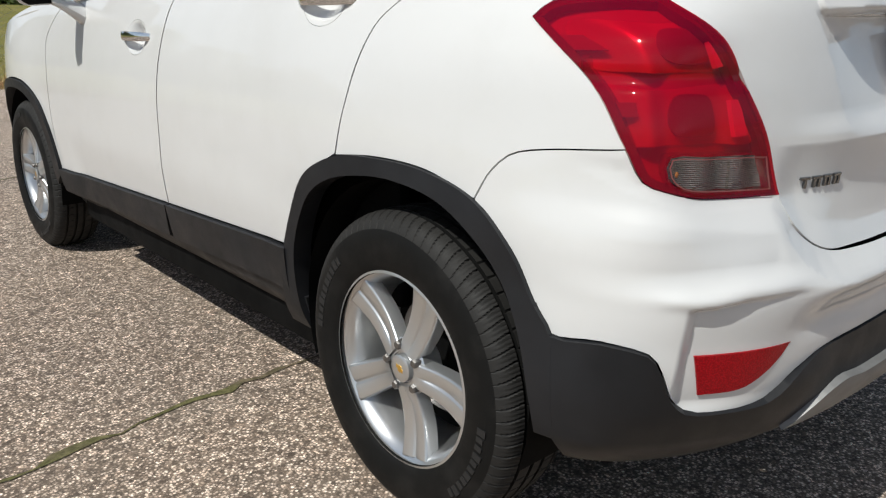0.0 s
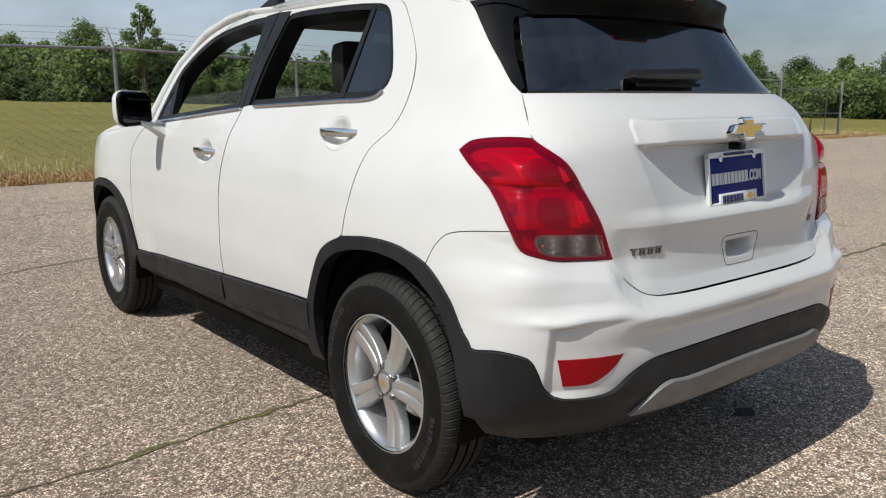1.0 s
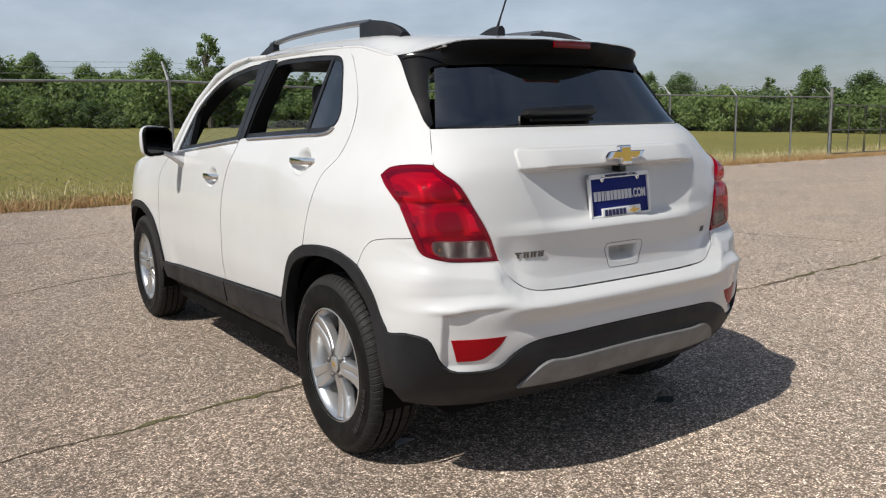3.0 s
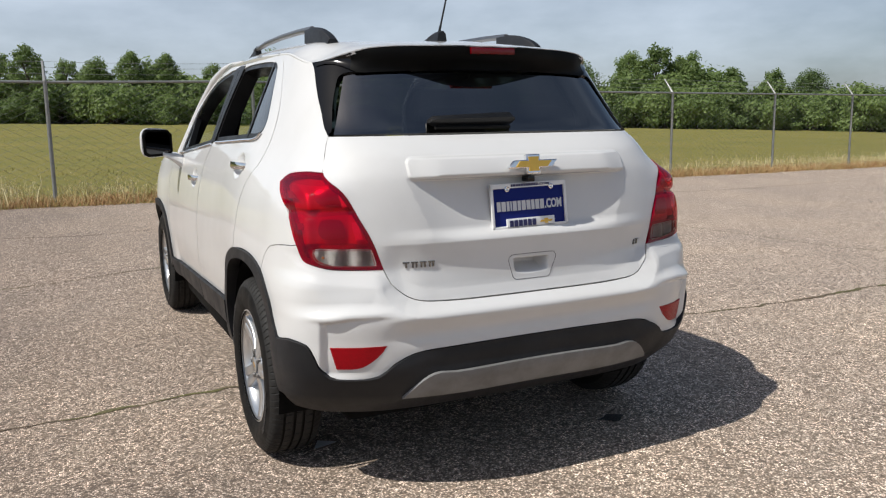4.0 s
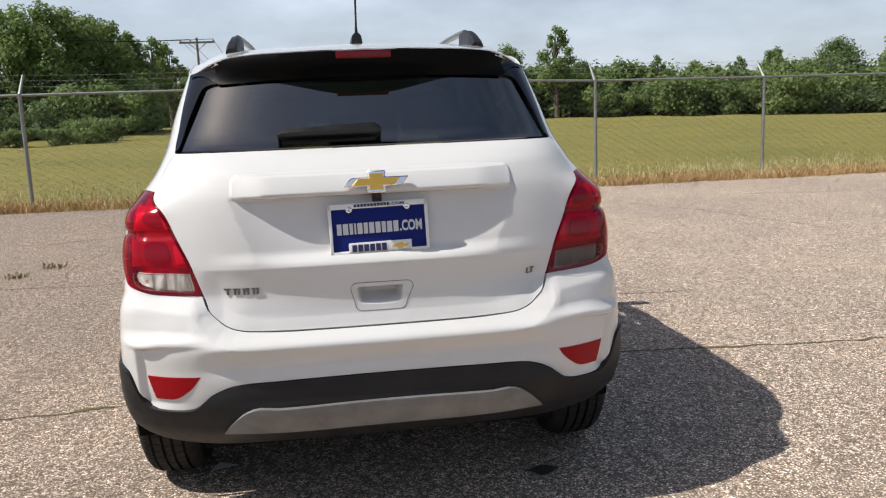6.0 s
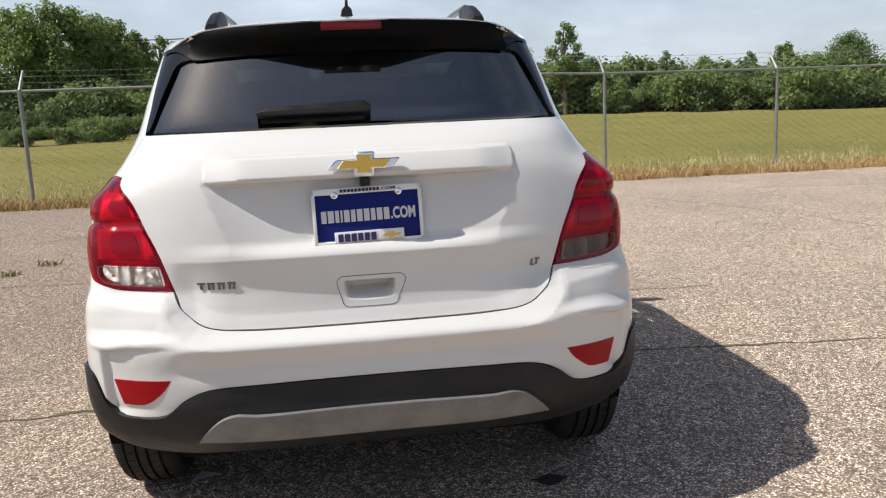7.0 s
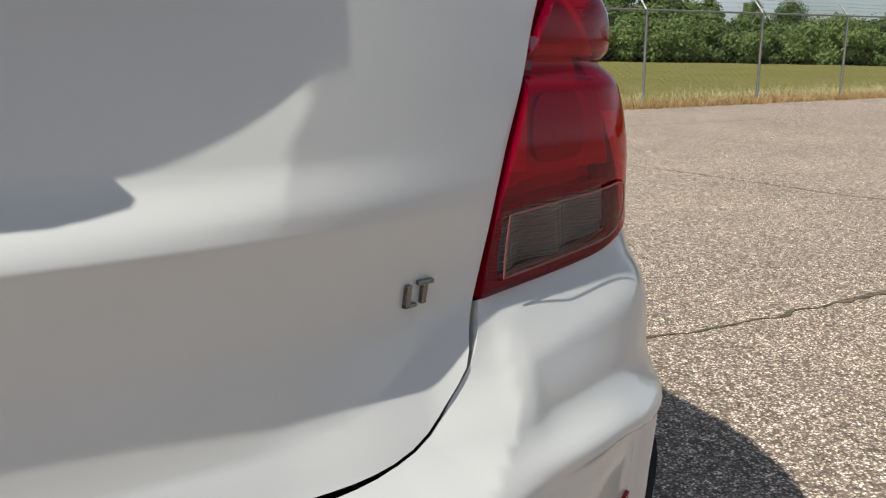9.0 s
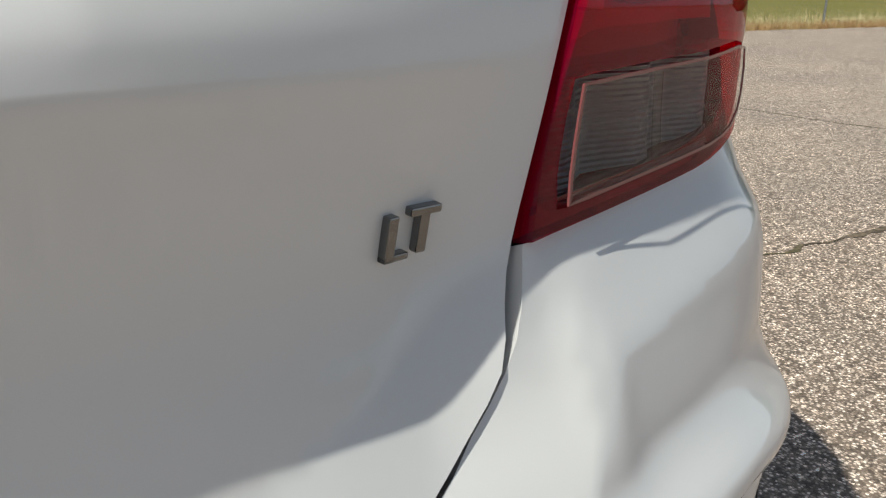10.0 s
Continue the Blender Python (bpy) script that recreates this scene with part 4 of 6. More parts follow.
    panel("window_divider", [curve(qd, 0.03)], side(sgn, -0.004), TRIM, rdoor, 0.05, 0.03, "matt black window divider", gap=0.0)
    sg = [(2.035, 1.130, 1), (1.965, 1.262), (1.93, 1.31, 1), (1.885, 1.142, 1)]
    panel("corner_glass", [curve(sg, 0.03)], side(sgn, -0.008), GLASS, fdoor, 0.05, 0.004, "small fixed corner glass", gap=0.0)
    qd = [(1.905, 1.140, 1), (1.945, 1.30, 1), (1.915, 1.335, 1), (1.870, 1.145, 1)]
    panel("window_divider", [curve(qd, 0.03)], side(sgn, -0.006), TRIM, fdoor, 0.05, 0.03, "matt black window divider", gap=0.0)

    # door handles: a chrome bar over a scooped cup
    for door, y0, y1, z in ((rdoor, 0.190, 0.422, 1.109), (fdoor, 1.255, 1.480, 1.004)):
        ym = (y0 + y1) / 2
        rim = cups[0] if door is rdoor else cups[1]
        panel("handle_cup", [rim], side(sgn, lambda y, zz, ym=ym, z=z: -0.030 * np.clip(1 - ((y - ym) / 0.084) ** 2 - ((zz - z + 0.004) / 0.054) ** 2, 0, 1) ** 1.9), WHITE, door, 0.010, 0.002, "scooped white handle cup", gap=0.0)
        bm = bmesh.new()
        n = 12
        rows = []
        for k in range(n + 1):
            t = k / n
            y = y0 + (y1 - y0) * t
            arch_h = 0.028 * (1 - abs(2 * t - 1) ** 3.5) + 0.002
            half = 0.0150 * (1 - 0.30 * abs(2 * t - 1) ** 4)
            x = float(side_x(y, z))
            rows.append([bm.verts.new((sgn * (x + d), y, z + dz)) for d, dz in ((arch_h - 0.012, -half), (arch_h - 0.003, -half * 0.95), (arch_h, -half * 0.4), (arch_h, half * 0.4), (arch_h - 0.003, half * 0.95), (arch_h - 0.012, half))])
        for a, b in zip(rows, rows[1:]):
            for i in range(6):
                bm.faces.new((a[i], a[(i + 1) % 6], b[(i + 1) % 6], b[i]))
        bm.faces.new(rows[0]), bm.faces.new(rows[-1])
        bmesh.ops.recalc_face_normals(bm, faces=bm.faces)
        part("door_handle", bm, CHROME, door, "chrome pull handle")

    # front fender
    fen = [(2.285, 0.45, 1), (2.309, 0.58), (2.324, 0.70), (2.326, 0.84), (2.329, 0.97), (2.224, 1.067), (2.11, 1.114, 1), (2.5, 1.108), (2.80, 1.065), (3.10, 1.00), (3.36, 0.93), (3.44, 0.72), (3.42, 0.55, 1), (3.19, 0.56), (3.145, 0.62), (3.055, 0.705), (2.91, 0.775), (2.76, 0.792), (2.61, 0.775), (2.46, 0.71), (2.36, 0.61), (2.305, 0.50)]
    panel("front_fender", [curve(fen, 0.03)], side(sgn), WHITE, car, 0.04, 0.03, "white front fender")
    nose = [(3.18, 0.555, 1), (3.42, 0.545, 1), (3.52, 0.54, 1), (3.52, 0.30, 1), (3.20, 0.30, 1)]
    panel("front_bumper_end", [curve(nose, 0.04)], side(sgn, 0.004), BLACK, car, 0.05, 0.03, "black plastic front bumper end")
    # mirror
    bm = bmesh.new()
    bmesh.ops.create_uvsphere(bm, u_segments=28, v_segments=18, radius=1.0)
    for v in bm.verts:
        s = lambda c, p: math.copysign(abs(c) ** p, c)
        v.co = Vector((0.092 * s(v.co.x, 0.55), 0.050 * s(v.co.y, 0.8), 0.084 * s(v.co.z, 0.6)))
        v.co.y = max(v.co.y, -0.012)
        v.co.z *= 1 + 0.9 * v.co.x * (1 if sgn < 0 else -1) * -1
    turned = Matrix.Translation((sgn * 0.955, 1.905, 1.182)) @ Matrix.Rotation(radians(-16 * sgn), 4, "Z")
    bmesh.ops.transform(bm, matrix=turned, verts=bm.verts)
    mirror = part("door_mirror", bm, WHITE, car, "white door mirror with a black surround")
    bm = prism([(sgn * a, b * (1 + 0.9 * a)) for a, b in ((-0.087, -0.060), (-0.058, -0.079), (0.055, -0.079), (0.083, -0.062), (0.087, 0.04), (0.07, 0.072), (-0.06, 0.078), (-0.087, 0.05))], -0.010, -0.026, 0.003)
    bmesh.ops.transform(bm, matrix=turned, verts=bm.verts)
    part("mirror_surround", bm, SHADE, mirror, "black mirror surround")
    bm = prism([(sgn * a, b * (1 + 0.9 * a)) for a, b in ((-0.070, -0.050), (-0.05, -0.064), (0.05, -0.064), (0.070, -0.052), (0.074, 0.034), (0.06, 0.058), (-0.052, 0.062), (-0.070, 0.042))], -0.0255, -0.0275)
    bmesh.ops.transform(bm, matrix=turned, verts=bm.verts)
    part("mirror_glass", bm, Mat("dark_mirror_silver", (0.05, 0.052, 0.055), 0.02, 1.0).m, mirror, "mirror glass", smooth=False)
    bm = bmesh.new()
    rows = []
    for k in range(9):
        t = k / 8
        xo = 0.925 - (0.925 - float(side_x(1.92, 1.06)) + 0.012) * t
        zc, hz, hy, yc = 1.118 - 0.040 * t - 0.018 * t * t, 0.016 + 0.030 * t ** 1.5, 0.030 + 0.040 * t ** 1.5, 1.905 + 0.030 * t
        rows.append([bm.verts.new((sgn * xo, yc + hy * math.cos(a), zc + hz * math.sin(a) + 0.2 * hy * math.cos(a))) for a in (k2 * math.pi / 7 for k2 in range(14))])
    for a, b in zip(rows, rows[1:]):
        for i in range(14):
            bm.faces.new((a[i], a[(i + 1) % 14], b[(i + 1) % 14], b[i]))
    bm.faces.new(rows[0]), bm.faces.new(rows[-1])
    bmesh.ops.recalc_face_normals(bm, faces=bm.faces)
    part("mirror_arm", bm, WHITE, mirror)

    # roof rail
    bm = bmesh.new()
    rx = sgn * 0.470
    tube(bm, [(rx, 0.30, 1.664), (rx, 0.5, 1.674), (rx, 0.8, 1.682), (rx, 1.1, 1.682), (rx, 1.36, 1.670)], [0.013] * 5, 10)
    rail = part("roof_rail", bm, metal("satin_grey_rail", (0.30, 0.30, 0.31), 0.4), car, "grey roof rail on black feet")
    for y0, y1 in ((0.03, 0.37), (1.56, 1.30)):
        bm = bmesh.new()
        n = 14
        rows = []
        for k in range(n + 1):
            t = k / n
            y = y0 + (y1 - y0) * t
            zr = 1.592 if y0 < 1 else 1.604 + 0.022 * t
            top = zr + 0.006 + (0.074 * math.sin(min(1, t * 1.1) * math.pi / 2) ** 0.75 if y0 < 1 else 0.054 * t ** 0.9)
            w = 0.021 - 0.006 * t
            low = zr - 0.02 + (0.045 if y0 > 1 else 0.030) * max(0, t - 0.55)
            rows.append([bm.verts.new((rx + a * w, y, b)) for a, b in ((-1.15, low), (-1, max(low, top - 0.010)), (-0.6, top), (0.6, top), (1, max(low, top - 0.010)), (1.15, low))])
        for a, b in zip(rows, rows[1:]):
            for i in range(6):
                bm.faces.new((a[i], a[(i + 1) % 6], b[(i + 1) % 6], b[i]))
        bm.faces.new(rows[0]), bm.faces.new(rows[-1])
        bmesh.ops.recalc_face_normals(bm, faces=bm.faces)
        part("rail_foot", bm, BLACK, rail, "black plastic rail foot")


# roof, windscreen, bonnet and nose
def roof_fn(x, y):
    return np.stack([x, y, roof_z(x, y)], 1)


half_roof = [(-0.624, 0.36)] + [(-x - 0.003, y) for x, y, z in SHOULDER[::-1]] + [(-x, y) for x, y, z in LIP[:0:-1]]
roof_line = half_roof + [(0.0, LIP[0][1])] + mirrored(half_roof)[::-1] + [(0.622, 1.0), (0.615, 1.30, 1), (0.3, 1.345), (0, 1.36), (-0.3, 1.345), (-0.615, 1.30, 1), (-0.622, 1.0)]
panel("roof", [curve(roof_line, 0.03)], roof_fn, WHITE, car, 0.04, 0.012, "white roof panel", centre=(0, 0.5, 0.5))
# spoiler face under the roof's rear edge, running into the fins
bm = bmesh.new()
rows = []
xs = np.linspace(-0.585, 0.585, 61)
for x in xs:
    y, zt = (float(mono(LIP[:, 0], LIP[:, c], np.array([abs(x)]))[0]) for c in (1, 2))
    phi = math.atan2(x, AXIS - y)
    taper = float(sstep(0.475, 0.575, abs(x)))
    drop = (zt - 1.460 + 0.013 * (x / 0.5) ** 2) * (1 - taper) + 0.012 * taper
    reach = math.hypot(x, AXIS - y)
    ring = [(x, y + 0.004, zt + 0.001)]
    for f, k in ((0.05, 1.004), (0.32, 1.002), (0.52, 0.93), (0.70, 0.70), (0.84, 0.44), (0.94, 0.20), (1.0, 0.02)):
        z = zt - f * drop
        c = corner(np.array([phi]), np.array([z]))[0]
        base = math.hypot(c[0], AXIS - c[1]) + 0.006 + 0.005 * float(sstep(0.46, 0.52, abs(x)))
        slim = float(sstep(0.57, 0.42, abs(x)))
        r = base + max(0.0, reach - base) * k * (slim + (1 - slim) * max(0.0, 1 - 2.4 * f))
        ring.append((r * math.sin(phi), AXIS - r * math.cos(phi), z))
    rows.append([bm.verts.new(p) for p in ring])
for a, b in zip(rows, rows[1:]):
    for i in range(len(a) - 1):
        bm.faces.new((a[i], b[i], b[i + 1], a[i + 1]))
bmesh.ops.recalc_face_normals(bm, faces=bm.faces)
ends = [int(abs(f.calc_center_median().x) > 0.50) for f in bm.faces]
spoiler = part("spoiler", bm, SHADE, car, "gloss black spoiler face")
spoiler.data.materials.append(GLOSS)
spoiler.data.polygons.foreach_set("material_index", ends)
part("brake_light", box(bmesh.new(), -0.092, 0.092, -0.406, -0.380, 1.513, 1.5375, 0.005), RED_SOLID, spoiler, "red high brake light strip")

glass_half = uv((-0.626, -0.392, 1.232, 1), (-0.580, -0.32, 1.36), (-0.520, -0.235, 1.485, 1))
glass_line = glass_half + mirrored(glass_half)[::-1]
panel("rear_window", [curve(glass_line, 0.03)], rear(lambda x, z: -0.004), TINT, car, 0.04, 0.006, "dark tinted rear window", gap=0.0)
# wiper: cover, arm and blade
bm = bmesh.new()
rows = []
for k in range(19):
    t = k / 18
    x = 0.040 - 0.335 * t
    h = 0.031 * (1 - 0.35 * t) * min(1, (1.02 - t) * 14) * min(1, 0.45 + t * 12)
    zc = 1.277 - 0.004 * t
    y = float(rear_y(np.array([x]), np.array([zc]))[0])
    rows.append([bm.verts.new((x, y - d - 0.42 * e * h, zc + e * h)) for d, e in ((0.006, -0.95), (0.030, -0.88), (0.046, -0.25), (0.047, 0.30), (0.032, 0.80), (0.004, 0.88))])
for a, b in zip(rows, rows[1:]):
    for i in range(6):
        bm.faces.new((a[i], a[(i + 1) % 6], b[(i + 1) % 6], b[i]))
bm.faces.new(rows[0]), bm.faces.new(rows[-1])
bmesh.ops.recalc_face_normals(bm, faces=bm.faces)
wiper = part("rear_wiper", bm, TRIM, car, "black rear wiper under its cover")
bm = bmesh.new()
tube(bm, [(x, float(rear_y(np.array([x]), np.array([1.262]))[0]) - 0.030, 1.250) for x in np.linspace(-0.28, 0.02, 9)], 0.006, 6)
part("wiper_blade", bm, RUBBER, wiper, "rubber wiper blade")

# antenna
bm = bmesh.new()
rows = []
for t in np.linspace(0, 1, 9):
    w, y = 0.032 * (1 - 0.35 * t), 0.225 - 0.20 * t
    top = 1.598 + 0.046 * math.sin(min(1, t * 1.15) * math.pi / 2)
    rows.append([bm.verts.new((a * w, y, z)) for a, z in ((-1.15, 1.590), (-0.8, top - 0.010), (-0.3, top), (0.3, top), (0.8, top - 0.010), (1.15, 1.590))])
for a, b in zip(rows, rows[1:]):
    for i in range(5):
        bm.faces.new((a[i], a[i + 1], b[i + 1], b[i]))
bm.faces.new(rows[0]), bm.faces.new(rows[-1])
bmesh.ops.recalc_face_normals(bm, faces=bm.faces)
antenna = part("roof_antenna", bm, BLACK, car, "black roof antenna")
bm = bmesh.new()
tube(bm, [(0, 0.052, 1.640), (0, 0.03, 1.680), (0, -0.16, 2.02)], [0.0065, 0.004, 0.003], 8)
part("mast", bm, BLACK, antenna)


def screen_fn(x, v):
    y = 1.35 + 0.98 * v - 0.05 * (x / 0.7) ** 2 * (1 + v)
    z = 1.612 - 0.29 * v - 0.19 * v * v - 0.02 * (x / 0.7) ** 2
    return np.stack([x * (0.94 + 0.20 * v), y, z], 1)


screen = [(-0.66, 0.0, 1), (0.66, 0.0, 1), (0.66, 1.0, 1), (-0.66, 1.0, 1)]
panel("windscreen", [curve(screen, 0.08)], screen_fn, GLASS, car, 0.1, 0.005, "clear windscreen", gap=0.0, centre=(0, 1.2, 0.8))
for sgn in (-1, 1):
    bm = bmesh.new()
    pts = [(sgn * 0.580, 1.16, 1.592), (sgn * 0.600, 1.36, 1.592), (sgn * 0.610, 1.52, 1.578), (sgn * 0.632, 1.73, 1.525), (sgn * 0.668, 1.98, 1.396), (sgn * 0.715, 2.10, 1.262), (sgn * 0.775, 2.19, 1.11)]
    tube(bm, pts, [0.008, 0.014, 0.019, 0.024, 0.027, 0.029, 0.030], 12)
    part("windscreen_pillar", bm, WHITE, car)


def hood_fn(x, y):
    half = side_x(y, 1.02)
    return np.stack([x * half, y, 1.150 - 0.14 * np.clip((y - 2.25) / 1.1, 0, 2) ** 1.7 - 0.06 * np.abs(x) ** 2.6], 1)


hood = [(-0.97, 2.16, 1), (0.97, 2.16, 1), (0.97, 3.15), (0.8, 3.40), (0, 3.49), (-0.8, 3.40), (-0.97, 3.15)]
panel("bonnet", [curve(hood, 0.08)], hood_fn, WHITE, car, 0.09, 0.01, "white bonnet", centre=(0, 2.5, 0.3))
bm = bmesh.new()
rows = []
for z in np.linspace(0.28, 0.985, 10):
    rows.append([bm.verts.new((sx * float(side_x(3.40 + 0.17 * (1 - sx * sx), z)) * 1.0, 3.40 + 0.17 * (1 - sx * sx), z)) for sx in np.linspace(-1, 1, 15)])
for a, b in zip(rows, rows[1:]):
    for i in range(14):
        bm.faces.new((a[i], a[i + 1], b[i + 1], b[i]))
bmesh.ops.recalc_face_normals(bm, faces=bm.faces)
part("front_bumper", bm, WHITE, car, "white front bumper")

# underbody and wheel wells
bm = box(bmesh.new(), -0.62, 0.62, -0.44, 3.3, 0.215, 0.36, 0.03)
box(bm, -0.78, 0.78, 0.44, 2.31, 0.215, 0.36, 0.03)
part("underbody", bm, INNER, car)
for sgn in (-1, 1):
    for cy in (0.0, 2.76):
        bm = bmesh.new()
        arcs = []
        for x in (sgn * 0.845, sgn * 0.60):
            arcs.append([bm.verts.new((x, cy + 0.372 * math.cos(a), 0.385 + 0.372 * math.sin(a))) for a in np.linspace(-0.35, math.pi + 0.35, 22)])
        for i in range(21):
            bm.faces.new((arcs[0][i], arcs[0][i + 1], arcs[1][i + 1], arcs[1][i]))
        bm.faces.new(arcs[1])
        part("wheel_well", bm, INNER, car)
    # muffler end and rear beam show below
bm = box(bmesh.new(), -0.35, 0.25, -0.46, -0.28, 0.28, 0.38, 0.04)
part("muffler", bm, STEEL, car)

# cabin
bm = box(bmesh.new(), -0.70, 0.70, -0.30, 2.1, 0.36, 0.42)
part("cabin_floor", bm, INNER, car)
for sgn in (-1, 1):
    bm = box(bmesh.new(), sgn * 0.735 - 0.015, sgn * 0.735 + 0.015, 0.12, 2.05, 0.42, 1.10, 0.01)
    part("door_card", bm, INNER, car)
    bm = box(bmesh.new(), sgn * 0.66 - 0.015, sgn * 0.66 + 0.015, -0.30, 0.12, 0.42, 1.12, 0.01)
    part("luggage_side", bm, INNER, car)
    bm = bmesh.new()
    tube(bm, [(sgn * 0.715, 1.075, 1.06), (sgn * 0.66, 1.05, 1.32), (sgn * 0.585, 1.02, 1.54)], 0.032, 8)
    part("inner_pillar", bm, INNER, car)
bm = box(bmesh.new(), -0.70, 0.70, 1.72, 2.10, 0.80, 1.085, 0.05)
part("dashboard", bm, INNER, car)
bm = bmesh.new()
tubes = [(0.19 * math.cos(a), 0.19 * math.sin(a)) for a in np.linspace(0, 2 * math.pi, 25)]
tube(bm, [(-0.36 + a, 1.60 - 0.35 * b, 1.0 + 0.93 * b) for a, b in tubes], 0.015, 8, False)
part("steering_wheel", bm, LEATHER, car)
for name, xs, y, dz in (("front_seat", (-0.36, 0.36), 0.98, 0.0), ("rear_seat", (-0.42, 0.0, 0.42), 0.12, 0.03)):
    for x in xs:
        w = 0.25 if name == "front_seat" else 0.215
        bm = box(bmesh.new(), x - w, x + w, y + 0.03, y + 0.53, 0.48 + dz, 0.62 + dz, 0.05)
        box(bm, x - w, x + w, -0.075, 0.075, -0.02, 0.62, 0.06, pose(0, y, 0.55 + dz, 12, 0, 0))
        seat = part(name, bm, LEATHER, car, "black leather seat")
        bm = box(bmesh.new(), x - 0.135, x + 0.135, y - 0.21, y - 0.10, 1.235 - dz, 1.445 - 3.5 * dz, 0.05)
        part("headrest", bm, LEATHER, seat, "black leather headrest")
bm = box(bmesh.new(), -0.53, 0.53, 0.22, 1.30, 1.530, 1.545)
part("headliner", bm, LINER, car)


# wheels
def make_wheel():
    """A wheel round the x axis, its face towards -x."""
    bm = lathe([(-0.096, 0.214), (-0.094, 0.221), (-0.086, 0.219), (-0.078, 0.205), (-0.060, 0.196), (0.02, 0.186), (0.09, 0.196), (0.095, 0.214)], 72)
    wheel = part("wheel", bm, ALLOY, None, "silver alloy wheel with five paired spokes")
    bm = lathe([(0.03, 0.07), (0.03, 0.135), (0.038, 0.138), (0.038, 0.07)], 48)
    part("brake_disc", bm, STEEL, wheel, "steel brake disc")
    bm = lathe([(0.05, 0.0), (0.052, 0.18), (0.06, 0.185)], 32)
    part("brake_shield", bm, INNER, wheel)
    for j in range(5):
        bm = bmesh.new()
        rows = []
        for k in range(13):
            t = k / 12
            r = 0.042 + 0.163 * t
            w = 0.031 + 0.015 * t ** 1.2
            lift = -0.080 + 0.012 * math.sin(math.pi * t) - 0.004 * t
            groove = 0.007 * min(1, 4 * t)
            sec = ((-1, 0.034), (-0.97, 0.004), (-0.86, 0.0), (-0.12, 0.45 * groove), (-0.05, groove), (0.05, groove), (0.12, 0.45 * groove), (0.86, 0.0), (0.97, 0.004), (1, 0.034))
            rows.append([bm.verts.new((lift + d, a * w, r)) for a, d in sec])
        for a, b in zip(rows, rows[1:]):
            for i in range(9):
                bm.faces.new((a[i], b[i], b[i + 1], a[i + 1]))
        bmesh.ops.recalc_face_normals(bm, faces=bm.faces)
        bmesh.ops.rotate(bm, verts=bm.verts, cent=(0, 0, 0), matrix=Matrix.Rotation(radians(72 * j), 3, "X"))
        bmesh.ops.bevel(bm, geom=[e for e in bm.edges if len(e.link_faces) == 2 and e.calc_face_angle() > 0.5], offset=0.0015, segments=1, affect="EDGES")
        part("spoke", bm, ALLOY, wheel)
    bm = lathe([(-0.02, 0.066), (-0.066, 0.066), (-0.074, 0.058), (-0.076, 0.036), (-0.070, 0.034), (-0.070, 0.0)], 40)
    part("hub", bm, ALLOY, wheel)
    bm = lathe([(-0.068, 0.031), (-0.084, 0.031), (-0.0865, 0.027), (-0.085, 0.0)], 32)
    cap = part("center_cap", bm, ALLOY, wheel, "silver centre cap with a gold mark")
    for j in range(5):
        a = radians(72 * j + 36)
        bm = lathe([(-0.060, 0.0125), (-0.082, 0.0105), (-0.086, 0.008), (-0.086, 0.0)], 6)
        bmesh.ops.translate(bm, verts=bm.verts, vec=(0, 0.052 * -math.sin(a), 0.052 * math.cos(a)))
        part("lug_nut", bm, STEEL, wheel, "steel lug nut", smooth=False)
    # tyre with ribs, blocks and shoulder sipes
    prof = [(-0.090, 0.213), (-0.098, 0.224), (-0.102, 0.235), (-0.1065, 0.262), (-0.1065, 0.282), (-0.1040, 0.297), (-0.1000, 0.309), (-0.0955, 0.3185), (-0.0900, 0.3265), (-0.0840, 0.3325)]
    tread = [(-0.0775, 0.3368), (-0.0700, 0.3402), (-0.0585, 0.3432), (-0.0580, 0.336), (-0.0500, 0.336), (-0.0495, 0.3444), (-0.030, 0.3452), (-0.0215, 0.3452), (-0.0210, 0.337), (-0.0115, 0.337), (-0.011, 0.3455), (0.011, 0.3455)]
    tread = tread + [(-x, r) for x, r in tread[9::-1]]
    line = prof + tread + [(-x, r) for x, r in prof[::-1]]
    segs = 960
    bm = bmesh.new()
    rings = []
    for i, (x, r) in enumerate(line):
        ring = []
        for k in range(segs):
            cut = 0.0
            shift = 0 if abs(x) < 0.03 else 2
            if abs(x) > 0.0581 and r > 0.312 and ((k + i) % 12) == 0:
                cut = 0.0060
            elif 0.066 < abs(x) < 0.09 and r > 0.312 and ((k + i) % 12) in (4, 8):
                cut = 0.0022
            elif abs(x) < 0.058 and r > 0.342 and ((k + shift + i) % (24 if abs(x) < 0.03 else 16)) == 0:
                cut = 0.0050
            a = 2 * math.pi * k / segs
            ring.append(bm.verts.new((x, (r - cut) * math.cos(a), (r - cut) * math.sin(a))))
        rings.append(ring)
    for u, v in zip(rings, rings[1:]):
        for k in range(segs):
            bm.faces.new((u[k], v[k], v[(k + 1) % segs], u[(k + 1) % segs]))
    bmesh.ops.recalc_face_normals(bm, faces=bm.faces)
    # tread tops get the paler rubber: dust plus painted contrast with shaded grooves
    dusty_or_lit = [sum(math.hypot(v.co.y, v.co.z) for v in f.verts) / 4 > 0.3385 + 0.004 * (abs(f.calc_center_median().x) < 0.058) - 0.030 * (abs(f.calc_center_median().x) > 0.066) for f in bm.faces]
    tyre = part("tyre", bm, RUBBER, wheel, "black road tyre with grooved tread")
    tyre.data.materials.append(TREAD)
    tyre.data.polygons.foreach_set("material_index", [int(d) for d in dusty_or_lit])
    # raised bars of sidewall writing
    raised = plastic_black("raised_rubber", (0.014, 0.014, 0.0145), 0.5)
